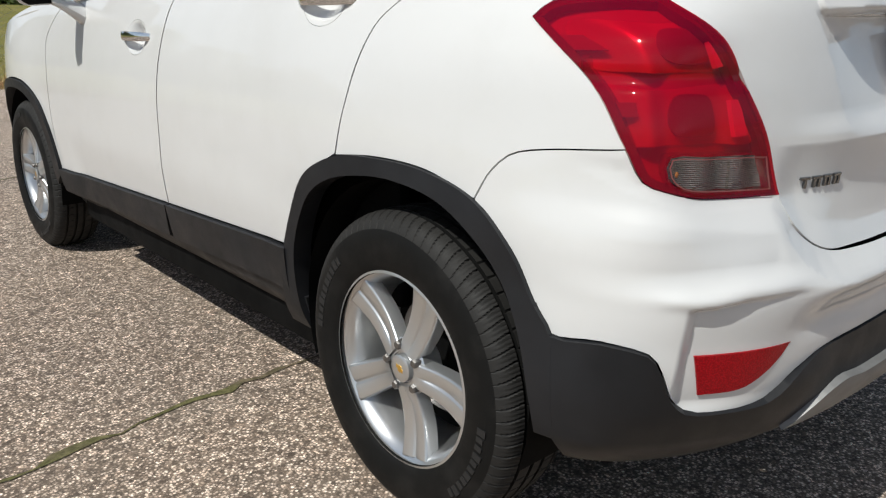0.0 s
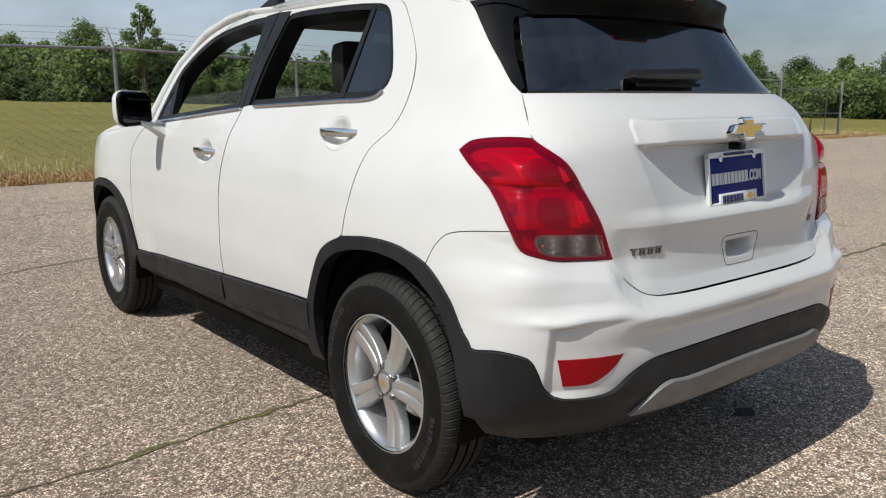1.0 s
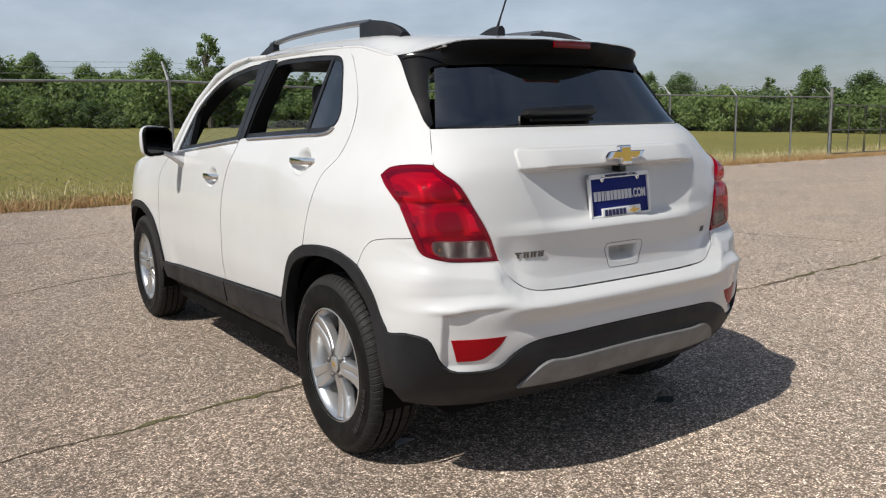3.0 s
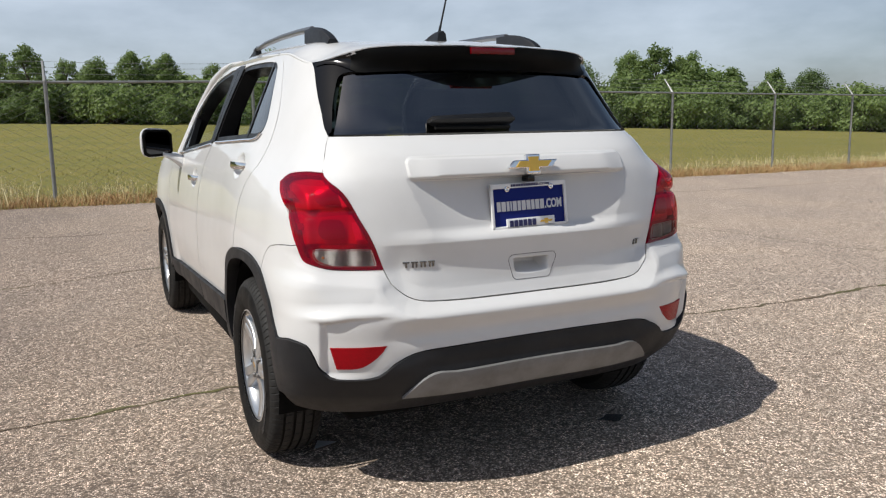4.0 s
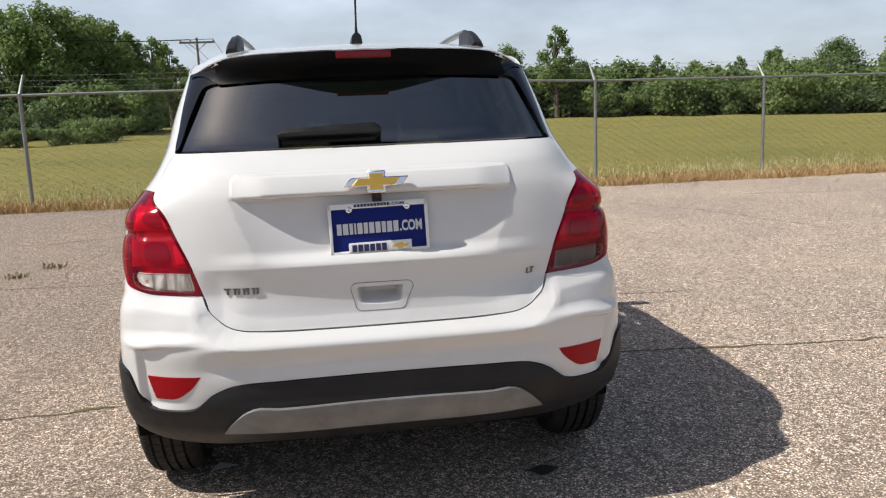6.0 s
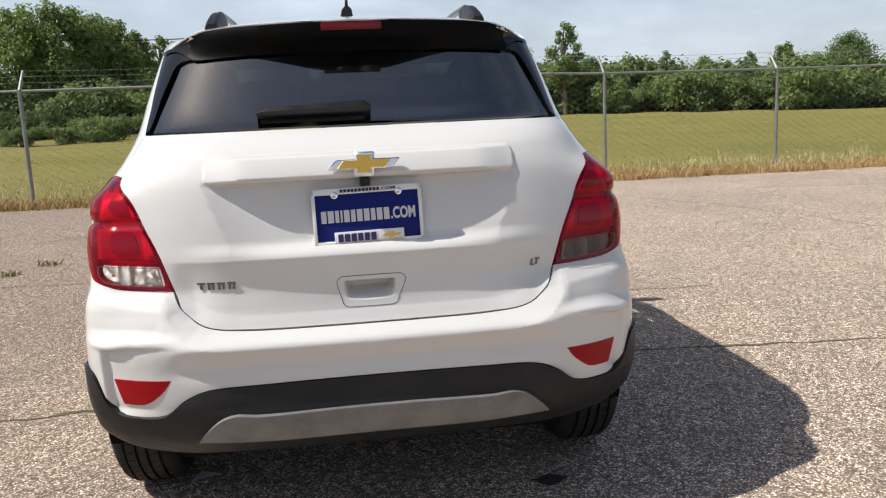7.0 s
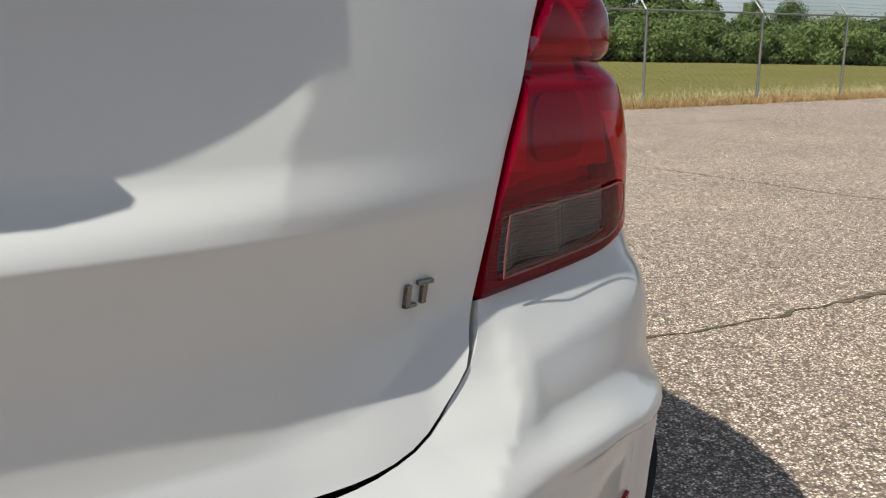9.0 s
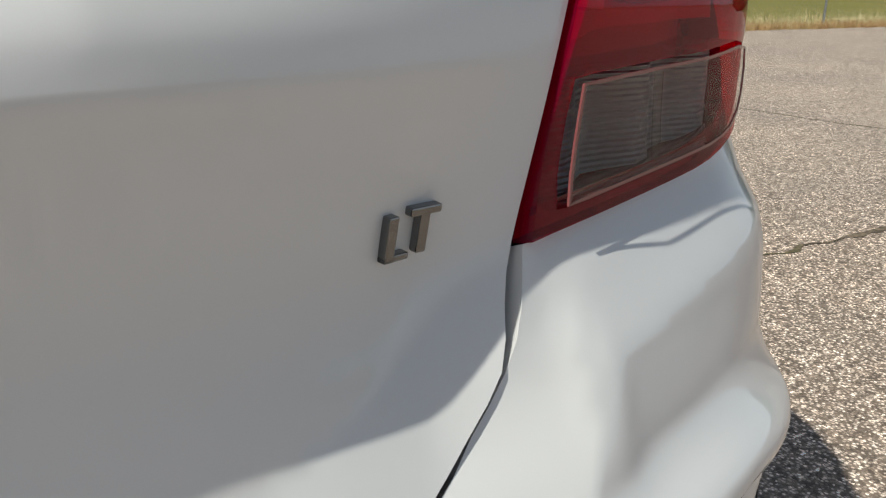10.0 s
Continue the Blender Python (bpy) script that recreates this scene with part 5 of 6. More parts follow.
    made = {}
    for start in (-20, 160):
        for j in range(11):
            wide, tall = 3.1 if j % 3 == 0 else 2.4, j in (0, 3, 9)
            if (wide, tall) not in made:
                bm = bmesh.new()
                vs = [bm.verts.new((-0.1083, r * math.cos(a), r * math.sin(a))) for r, a in ((0.268, 0), (0.290 if tall else 0.286, 0), (0.290 if tall else 0.286, radians(wide)), (0.268, radians(wide)))]
                got = bmesh.ops.extrude_face_region(bm, geom=[bm.faces.new(vs)])["geom"]
                bmesh.ops.translate(bm, verts=[v for v in got if isinstance(v, bmesh.types.BMVert)], vec=(0.004, 0, 0))
                bmesh.ops.recalc_face_normals(bm, faces=bm.faces)
                bar = part("sidewall_bar", bm, raised, wheel, smooth=False)
                made[(wide, tall)] = bar.data
            else:
                bar = new("sidewall_bar", made[(wide, tall)])
                bar.parent = wheel
            bar.matrix_basis = Matrix.Rotation(radians(start + 4.1 * j), 4, "X")
    bm = prism([(-0.011, -0.004), (-0.004, -0.004), (-0.004, -0.008), (0.005, -0.008), (0.005, -0.004), (0.013, -0.004), (0.010, 0.004), (0.004, 0.004), (0.004, 0.008), (-0.005, 0.008), (-0.005, 0.004), (-0.014, 0.004)], 0.0, 0.0015)
    bmesh.ops.transform(bm, matrix=Matrix.Translation((-0.0863, 0, 0)) @ Matrix.Rotation(radians(-90), 4, "Z"), verts=bm.verts)
    part("mark", bm, GOLD, wheel, "small gold mark", smooth=False)
    return wheel


wheel = make_wheel()
wheel.parent = car
RX, RZ = 0.765, 0.3445
wheel.matrix_basis = pose(-RX, 0.0, RZ, 24, 0, 0)
for x, y, rx, rz in ((-RX, 2.76, 61, 0), (RX, 0.0, 10, 180), (RX, 2.76, 40, 180)):
    w = copy_thing(wheel, pose(x, y, RZ, rx, 0, rz))
    w.parent = car

# number plate frame with plain bars
PT = Matrix.Translation((0.007, -0.642, 0.978)) @ Matrix.Rotation(radians(-6.5), 4, "X") @ Matrix.Rotation(radians(-1.0), 4, "Y")


def flat(bm):
    bmesh.ops.transform(bm, matrix=PT, verts=bm.verts)
    return bm


plate = part("license_plate", flat(box(bmesh.new(), -0.150, 0.150, -0.001, 0.003, -0.072, 0.074, 0.001)), BLUE, car, "blue dealer plate in a white plastic frame")
bm = bmesh.new()
for x0, x1, z0, z1 in ((-0.155, 0.155, 0.062, 0.079), (-0.155, 0.155, -0.079, -0.070), (-0.155, -0.145, -0.079, 0.079), (0.145, 0.155, -0.079, 0.079), (-0.098, 0.098, -0.079, -0.044)):
    box(bm, x0, x1, -0.008, 0.004, z0, z1, 0.002)
part("plate_frame", flat(bm), PLATE, plate, "white plastic plate frame")


def lettering(text, x0, high, wide, z0, y0, material):
    """Raised print on the plate, fitted to a height and a width."""
    font = bpy.data.curves.new("lettering", "FONT")
    font.body, font.extrude, font.resolution_u, font.offset = text, 0.02, 3, 0.035
    holder = new("lettering", font)
    bpy.context.view_layer.update()
    me = bpy.data.meshes.new_from_object(holder.evaluated_get(bpy.context.evaluated_depsgraph_get()))
    bpy.data.objects.remove(holder)
    co = np.empty(len(me.vertices) * 3)
    me.vertices.foreach_get("co", co)
    co = co.reshape(-1, 3)
    lo, span = co.min(0), np.ptp(co, 0)
    co = np.stack([x0 + (co[:, 0] - lo[0]) / span[0] * wide, y0 - 0.03 * (co[:, 2] - 0.0), z0 + (co[:, 1] - lo[1]) / span[1] * high], 1)
    me.vertices.foreach_set("co", co.ravel())
    me.transform(PT)
    return part("lettering", me, material, plate, "printed letters", smooth=False)


widths = [0.016, 0.018, 0.012, 0.007, 0.017, 0.014, 0.017, 0.017, 0.014, 0.017, 0.017, 0.006, 0.017, 0.018, 0.021]
x = -0.131
for i, w in enumerate(widths):
    if i == 11:
        lettering(".COM", x, 0.0345, 0.070, -0.017, -0.0020, SILVERTEXT)
        break
    part("print_bar", flat(box(bmesh.new(), x, x + w - 0.0015, -0.0025, -0.0005, -0.017, -0.010 if i == 11 else 0.017)), SILVERTEXT, plate, smooth=False)
    x += w + 0.0027
for i in range(6):
    part("print_bar", flat(box(bmesh.new(), -0.088 + i * 0.0185, -0.088 + i * 0.0185 + 0.0145, -0.0095, -0.0075, -0.072, -0.050)), NAVY, plate, smooth=False)
for i in range(11):
    part("print_bar", flat(box(bmesh.new(), -0.074 + i * 0.0103, -0.074 + i * 0.0103 + 0.0082, -0.0095, -0.0075, 0.0665, 0.0752)), NAVY, plate, smooth=False)
lettering(".COM", -0.074 + 11 * 0.0103, 0.0088, 0.043, 0.0665, -0.0090, NAVY)
CROSS = [(-1.06, -0.40), (-0.80, 0.42), (-0.26, 0.42), (-0.30, 1.0), (0.32, 1.0), (0.28, 0.42), (1.06, 0.42), (0.80, -0.40), (0.26, -0.40), (0.30, -1.0), (-0.32, -1.0), (-0.28, -0.40)]
bm = flat(prism([(0.062 + 0.026 * a, -0.061 + 0.009 * b) for a, b in CROSS], -0.0075, -0.0095))
part("mark", bm, GOLD, plate, "gold cross-shaped mark", smooth=False)
for s in (-1, 1):
    bm = lathe([(0, 0.0), (-0.002, 0.006), (0, 0.010), (0.004, 0.010)], 14)
    bmesh.ops.transform(bm, matrix=PT @ Matrix.Translation((s * 0.090, -0.009, 0.060)) @ Matrix.Rotation(radians(90), 4, "Z"), verts=bm.verts)
    part("screw_cap", bm, CHROME, plate, "chrome screw cap")

# emblem: a gold cross-shaped plate with a chrome rim
EM = Matrix.Translation((0.004, -0.668, 1.121)) @ Matrix.Rotation(radians(-10), 4, "X")
bm = prism([(0.096 * a, 0.034 * b) for a, b in CROSS], 0.012, -0.010, 0.004)
bmesh.ops.transform(bm, matrix=EM, verts=bm.verts)
emblem = part("emblem", bm, CHROME, car, "chrome-edged gold emblem plate")
bm = prism([(0.070 * a, 0.025 * b) for a, b in CROSS], -0.006, -0.0125, 0.001)
bmesh.ops.transform(bm, matrix=EM, verts=bm.verts)
part("gold_face", bm, GOLD, emblem, "gold face", smooth=False)
part("reversing_camera", box(bmesh.new(), -0.011, 0.019, -0.662, -0.62, 1.060, 1.082, 0.004), GLOSS, car, "black reversing camera")

# tailgate pull: a thin grey line round the cup paints the seam's shadow
pull = []
for cx, cz, a0 in ((-0.074, 0.790, 180), (0.084, 0.790, 90), (0.062, 0.742, 0), (-0.062, 0.742, 270)):
    pull += [(cx + 0.020 * math.cos(radians(a0 - 22.5 * s)), cz + 0.020 * math.sin(radians(a0 - 22.5 * s))) for s in range(5)]
bm = bmesh.new()
c = curve(uv(*[(x, float(rear_y(np.array([x]), np.array([z]))[0]), z) for x, z in pull]), 0.01)
P = rear(gate_relief)(c[:, 0], c[:, 1])
tube(bm, [tuple(p + np.array((0, -0.0002, 0))) for p in P] + [tuple(P[0])], 0.0011, 5, False)
part("handle_seam", bm, Mat("seam_shadow_grey", (0.10, 0.10, 0.10), 0.8).m, tailgate, "fine grey line drawn as the seam's shadow round the tailgate pull")


# chrome letters: L and T built from bars; the longer badge as plain bars
def gate_at(x, z, d=0.0):
    return Vector(rear(gate_relief)(np.array([K * math.atan2(x, AXIS - float(rear_y(np.array([x]), np.array([z]))[0]))]), np.array([z]))[0]) + Vector((0, -d, 0))


def badge(name, bars, x0, z0, label, slant=0.0, depth=0.0045):
    a, b, up = gate_at(x0, z0), gate_at(x0 + 0.03, z0), gate_at(x0, z0 + 0.02)
    ex = (b - a).normalized()
    ez = (up - a).normalized()
    ey = ez.cross(ex).normalized()
    m = Matrix((ex, ey, ez)).transposed().to_4x4()
    m.translation = a
    bm = bmesh.new()
    for u0, u1, v0, v1 in bars:
        box(bm, u0, u1, -depth, 0.001, v0, v1, 0.0008)
    for v in bm.verts:
        v.co.x += slant * v.co.z
    bmesh.ops.transform(bm, matrix=m, verts=bm.verts)
    return part(name, bm, BADGE, car, label, smooth=False)


badge("trim_badge_letter", [(0, 0.0050, 0, 0.0190), (0, 0.0122, 0, 0.0030)], 0.4800, 0.7990, "chrome letter L badge", 0.06)
badge("trim_badge_letter", [(0.0050, 0.0098, 0, 0.0180), (0, 0.0150, 0.0160, 0.0196)], 0.4922, 0.8000, "chrome letter T badge", 0.06)
for i in range(4):
    x = -0.486 + 0.029 * i
    badge("name_badge_bar", [(0, 0.023, 0.015, 0.020), (0.003 if i else 0.008, 0.009 if i else 0.014, 0, 0.016), (0.015, 0.021, 0, 0.016)] if i else [(0, 0.023, 0.015, 0.020), (0.009, 0.015, 0, 0.016)], x, 0.795, "chrome badge bar", 0.1)

# ---- ground ----
def land(x, y):
    """Height of the ground: level round the car, tilting gently towards the field."""
    s = sstep(2.5, 9.5, y)
    return s * (0.156 - 0.0155 * np.clip(x, -160, 240)) + 0.0245 * np.clip(y - 10, 0, 110)


def edge_y(x):
    """The line where the paving ends."""
    return 9.65 + 0.098 * np.clip(x, -30, 60) + 0.07 * np.sin(1.7 * x) * np.sin(0.43 * x + 1) + 0.03 * np.sin(6.1 * x)


def fence_y(x):
    return 10.4 + 0.085 * x


def sheet(name, xs, ys, fn, material, label, category):
    X, Y = np.meshgrid(xs, ys)
    P = fn(X, Y)
    n = len(xs)
    faces = [(j * n + i, j * n + i + 1, (j + 1) * n + i + 1, (j + 1) * n + i) for j in range(len(ys) - 1) for i in range(n - 1)]
    me = bpy.data.meshes.new(name)
    me.from_pydata([tuple(p) for p in P.reshape(-1, 3)], [], faces)
    ob = part(name, me, material)
    return tagged(ob, label, category, kind="structure")


far = np.geomspace(45, 2600, 26)
xs = np.r_[-far[::-1], np.linspace(-42, 42, 85), far]
ys = np.r_[-far[::-1], np.linspace(-42, 60, 104), np.geomspace(64, 2600, 24)]
rough_field = lambda X, Y: 0.05 * np.sin(0.9 * X + 0.4 * Y) * np.sin(0.7 * Y) * sstep(11, 16, Y)
sheet("ground", xs, ys, lambda X, Y: np.stack([X, Y, land(X, Y) + rough_field(X, Y) - 0.14 * sstep(0.35, -0.1, Y - edge_y(X)) + 0.02], -1), SOIL, "flat mown field of yellow-green grass", "field")
px = np.r_[-np.geomspace(30, 120, 8)[::-1], np.linspace(-28, 48, 160), np.geomspace(52, 160, 8)]
v = np.linspace(0, 1, 46)
sheet("pavement", px, v, lambda X, V: np.stack([X, -60 + (edge_y(X) + 60) * V ** 0.55, land(X, -60 + (edge_y(X) + 60) * V ** 0.55)], -1), ASPHALT, "worn grey asphalt lot with pale exposed stones", "pavement")
# broken kerb of the paving
bm = bmesh.new()
row = []
for x in np.linspace(-28, 48, 300):
    y = float(edge_y(x))
    z = float(land(x, y))
    row.append([bm.verts.new((x, y, z)), bm.verts.new((x, y + 0.02, z - 0.10))])
for a, b in zip(row, row[1:]):
    bm.faces.new((a[0], b[0], b[1], a[1]))
tagged(part("pavement_edge", bm, ASPHALT), "crumbling asphalt edge", "pavement", kind="structure")


def crack(pts, width, seed, name="pavement_crack"):
    rng = np.random.default_rng(seed)
    c = curve([tuple(p) for p in pts], 0.06, False)
    n = len(c)
    t = np.gradient(c, axis=0)
    t /= np.linalg.norm(t, axis=1)[:, None]
    nrm = np.stack([-t[:, 1], t[:, 0]], 1)
    drift = np.convolve(rng.normal(0, 1, n + 8), np.ones(9) / 9, "valid")[:n] * 0.045
    patch = 0.35 + 0.65 * (np.convolve(rng.random(n + 12), np.ones(13) / 13, "valid")[:n] > 0.47)
    w = width * patch * (0.45 + 1.1 * rng.random(n)) * np.minimum(1, np.minimum(np.arange(n), np.arange(n)[::-1]) / 4 + 0.15)
    mid = c + nrm * (drift + rng.normal(0, 0.006, n))[:, None]
    bm = bmesh.new()
    rows = []
    for m, nn, ww in zip(mid, nrm, w):
        z = float(land(m[0], m[1])) + 0.003
        rows.append([bm.verts.new((*(m + nn * ww / 2), z)), bm.verts.new((*m, z - 0.0015)), bm.verts.new((*(m - nn * ww / 2), z))])
    for a, b in zip(rows, rows[1:]):
        bm.faces.new((a[0], a[1], b[1], b[0])), bm.faces.new((a[1], a[2], b[2], b[1]))
    tagged(part(name, bm, CRACK), "dirt-filled crack across the asphalt", "crack", kind="structure")


crack([(-4.5, 0.44), (-2.03, 0.675), (-1.5, 0.712), (-1.28, 0.765), (-1.0, 0.805), (-0.6, 0.808), (0.5, 0.90), (1.39, 0.932), (1.925, 0.878), (2.7, 0.806), (5.2, 0.85), (8.0, 0.75)], 0.030, 1)
crack([(-5.0, 3.9), (-2.9, 4.02), (-2.2, 3.94), (-1.75, 4.04), (-1.43, 4.15), (-1.0, 4.30), (0.2, 4.6)], 0.018, 2)
crack([(4.0, 7.4), (4.67, 6.08), (5.2, 4.1), (5.35, 2.6), (5.6, 1.4)], 0.013, 3)
crack([(1.83, 2.34), (2.3, 2.25), (2.5, 2.28)], 0.012, 4)
crack([(-3.4, 6.2), (-2.2, 6.6), (-1.2, 6.5), (0.3, 6.9)], 0.009, 5)
crack([(6.0, 7.9), (9.5, 7.6), (13.0, 8.1)], 0.012, 6)
crack([(-2.5, 4.1), (-2.62, 4.9), (-2.5, 5.6)], 0.008, 8)

# an oil stain under the tail and two weeds in the paving
bm = bmesh.new()
ring = [bm.verts.new((0.58 + (0.055 + 0.012 * math.sin(3 * a) + 0.008 * math.sin(7 * a + 1)) * math.cos(a), -0.40 + (0.036 + 0.008 * math.sin(4 * a + 2)) * math.sin(a), 0.0035)) for a in (i * math.pi / 20 for i in range(40))]
bm.faces.new(ring)
k = Mat("old_oil_stain", (0.05, 0.045, 0.04), 0.7)
k.color(k.mix(k.span(k.cells(140), 0.2, 0.6), (0.075, 0.066, 0.056), (0.020, 0.018, 0.016)))
k.bump(k.cells(140), 0.004, -0.8)
tagged(part("oil_stain", bm, k.m), "dark old oil stain on the asphalt", "stain", kind="structure")

# a small pale sheet added as a patch of sunlight under the car
bm = bmesh.new()
vs = [bm.verts.new(p) for p in ((-0.66, -0.12, 0.004), (-0.58, -0.14, 0.022), (-0.555, -0.09, 0.005), (-0.63, -0.07, 0.016))]
bm.faces.new(vs)
tagged(part("paper_scrap", bm, PLATE), "small pale sheet standing in for a sunlit spot", "litter")

# ---- fence ----
fence = tagged(new("fence"), "galvanised chain-link fence topped with barbed wire", "fence")
fence.location = (0, 0, 0)
POSTS = [-17.6, -14.4, -11.2, -8.0, -4.76, -1.59, 1.53, 4.70, 8.14, 11.43, 15.1, 18.4, 21.7, 24.4]
RAILS = [1.97, 1.97, 1.97, 1.97, 1.97, 1.97, 2.02, 1.93, 1.905, 1.90, 1.895, 1.89, 1.89, 1.90]


def base_at(x):
    y = float(fence_y(x))
    return Vector((x, y, float(land(x, y))))


for x, top in zip(POSTS, RAILS):
    b = base_at(x)
    bm = bmesh.new()
    tube(bm, [(0, 0, -0.1), (0, 0, top - b.z - 0.03), (0, 0, top - b.z + 0.02)], [0.030, 0.030, 0.034], 12)
    post = part("post", bm, GALV, fence)
    post.location = b
    bm = bmesh.new()
    tube(bm, [(0, 0, 0), (-0.005, 0.13, 0.16), (-0.01, 0.27, 0.32)], [0.028, 0.022, 0.018], 8)
    arm = part("barb_arm", bm, GALV, post, "slanted barbed wire arm")
    arm.location = (0, 0, top - b.z)


def diamond(x0, x1, z0, z1, pitch=0.105):
    """Chain-link wire: zigzag strands between two posts, as thin three-sided bars."""
    w = 0.0018
    verts, faces = [], []
    n = int((x1 - x0) / pitch)
    rows = int((z1 - z0) / pitch * 2)
    for i in range(n + 1):
        pts = []
        for j in range(rows + 1):
            side_on = 1 if (i + j) % 2 else -1
            pts.append((x0 + i * pitch + side_on * pitch * 0.49, 0.006 * side_on, z0 + j * pitch / 2))
        for a, b in zip(pts, pts[1:]):
            k = len(verts)
            d = Vector(b) - Vector(a)
            s = d.cross(Vector((0, 1, 0))).normalized() * w
            t = Vector((0, w, 0))
            for p in (a, b):
                p = Vector(p)
                verts += [tuple(p + s), tuple(p - 0.5 * s + 0.87 * t), tuple(p - 0.5 * s - 0.87 * t)]
            faces += [(k, k + 1, k + 4, k + 3), (k + 1, k + 2, k + 5, k + 4), (k + 2, k, k + 3, k + 5)]
    me = bpy.data.meshes.new("chain_link")
    me.from_pydata(verts, [], faces)
    return me


for (x0, t0), (x1, t1) in zip(zip(POSTS, RAILS), zip(POSTS[1:], RAILS[1:])):
    a, b = base_at(x0), base_at(x1)
    bm = bmesh.new()
    tube(bm, [(a.x, a.y, t0), (b.x, b.y, t1)], 0.021, 10)
    part("top_rail", bm, GALV, fence)
    length = math.hypot(b.x - a.x, b.y - a.y)
    me = diamond(0.04, length - 0.04, 0.05, 1.72)
    # follow the slope between the two posts
    co = np.empty(len(me.vertices) * 3)
    me.vertices.foreach_get("co", co)
    co = co.reshape(-1, 3)
    f = co[:, 0] / length
    rise = co[:, 2] / 1.72
    ground_z = a.z + (b.z - a.z) * f
    co[:, 2] = ground_z + 0.03 + rise * ((t0 + (t1 - t0) * f) - ground_z - 0.03)
    co = np.stack([a.x + (b.x - a.x) * f - co[:, 1] * (b.y - a.y) / length, a.y + (b.y - a.y) * f + co[:, 1], co[:, 2]], 1)
    me.vertices.foreach_set("co", co.ravel())
    ob = part("chain_link", me, GALV, fence, "diamond wire mesh", smooth=False)
    tagged(ob, kind="stuff")
    for k in (0.42, 0.72, 1.0):
        bm = bmesh.new()
        off = Vector((-0.01 * k, 0.27 * k, 0.32 * k))
        sag = Vector((0, 0, -0.02))
        p, q = Vector((a.x, a.y, t0)) + off, Vector((b.x, b.y, t1)) + off
        tube(bm, [p, p.lerp(q, 0.25) + 0.75 * sag, p.lerp(q, 0.5) + sag, p.lerp(q, 0.75) + 0.75 * sag, q], 0.0022, 4)
        for j in range(1, int(length / 0.13)):
            c = p.lerp(q, j * 0.13 / length) + sag * 4 * (j * 0.13 / length) * (1 - j * 0.13 / length)
            tube(bm, [c + Vector((0.003, 0, -0.016)), c + Vector((-0.003, 0.004, 0.016))], 0.0017, 3)
        part("barbed_wire", bm, GALV, fence, "strand of barbed wire", smooth=False)

# gate beyond the last post: two framed leaves
gate = tagged(new("fence_gate"), "chain-link double gate in a steel tube frame", "gate")
gate.location = (0, 0, 0)
for x0, x1 in ((24.55, 27.1), (27.2, 29.8)):
    a, b = base_at(x0), base_at(x1)
    bm = bmesh.new()
    za, zb = a.z + 0.12, b.z + 0.12
    tube(bm, [(a.x, a.y, za), (a.x, a.y, za + 1.68), (b.x, b.y, zb + 1.68), (b.x, b.y, zb), (a.x, a.y, za)], 0.024, 8)
    tube(bm, [(a.x, a.y, za + 0.82), (b.x, b.y, zb + 0.82)], 0.02, 8)
    m = (a + b) / 2
    tube(bm, [(m.x, m.y, za), (m.x, m.y, za + 1.68)], 0.018, 8)
    leaf = part("gate_frame", bm, STEEL, gate, "dark steel tube gate leaf")
    me = diamond(0.03, math.hypot(b.x - a.x, b.y - a.y) - 0.03, 0.0, 1.66)
    ob = part("chain_link", me, STEEL, leaf, "diamond wire mesh", smooth=False)
    tagged(ob, kind="stuff")
    ob.matrix_basis = pose(a.x, a.y, za, 0, 0, math.degrees(math.atan2(b.y - a.y, b.x - a.x)))
bm = bmesh.new()
p = base_at(24.4)
tube(bm, [(p.x, p.y, p.z - 0.1), (p.x, p.y, p.z + 2.35)], 0.055, 12)
part("gate_post", bm, GALV, gate, "tall galvanised gate post")
bm = bmesh.new()
p = base_at(29.95)
tube(bm, [(p.x, p.y, p.z - 0.1), (p.x, p.y, p.z + 2.2)], 0.05, 12)
part("gate_post", bm, GALV, gate, "tall galvanised gate post")


# ---- grass ----
def blades(name, n, area, height, width, seed, material, label, lean=0.5, seeds=False):
    rng = np.random.default_rng(seed)
    V, F = [], []
    for i in range(n):
        x, y = area(rng)
        z = float(land(x, y)) + float(rough_field(np.array(x), np.array(y)))
        h = height * (0.45 + 0.9 * rng.random())
        a = rng.random() * 2 * math.pi
        bend = lean * h * rng.random()
        a2 = rng.random() * 2 * math.pi
        w = width * (0.6 + 0.8 * rng.random())
        dx, dy = math.cos(a) * w, math.sin(a) * w
        bx, by = math.cos(a2) * bend, math.sin(a2) * bend
        k = len(V)
        V += [(x - dx, y - dy, z), (x + dx, y + dy, z), (x + dx * 0.7 + bx * 0.4, y + dy * 0.7 + by * 0.4, z + 0.6 * h), (x - dx * 0.7 + bx * 0.4, y - dy * 0.7 + by * 0.4, z + 0.6 * h), (x + bx, y + by, z + h)]
        F += [(k, k + 1, k + 2, k + 3), (k + 3, k + 2, k + 4)]
        if seeds and rng.random() < 0.55:
            k = len(V)
            s = w * 2.4
            V += [(x + bx - s, y + by, z + h), (x + bx, y + by - s, z + h * 1.02), (x + bx + s, y + by, z + h), (x + bx * 1.1, y + by, z + h + 6 * w)]
            F += [(k, k + 1, k + 3), (k + 1, k + 2, k + 3)]
    me = bpy.data.meshes.new(name)
    me.from_pydata(V, [], F)
    return tagged(part(name, me, material, smooth=False), label, "grass", kind="stuff")


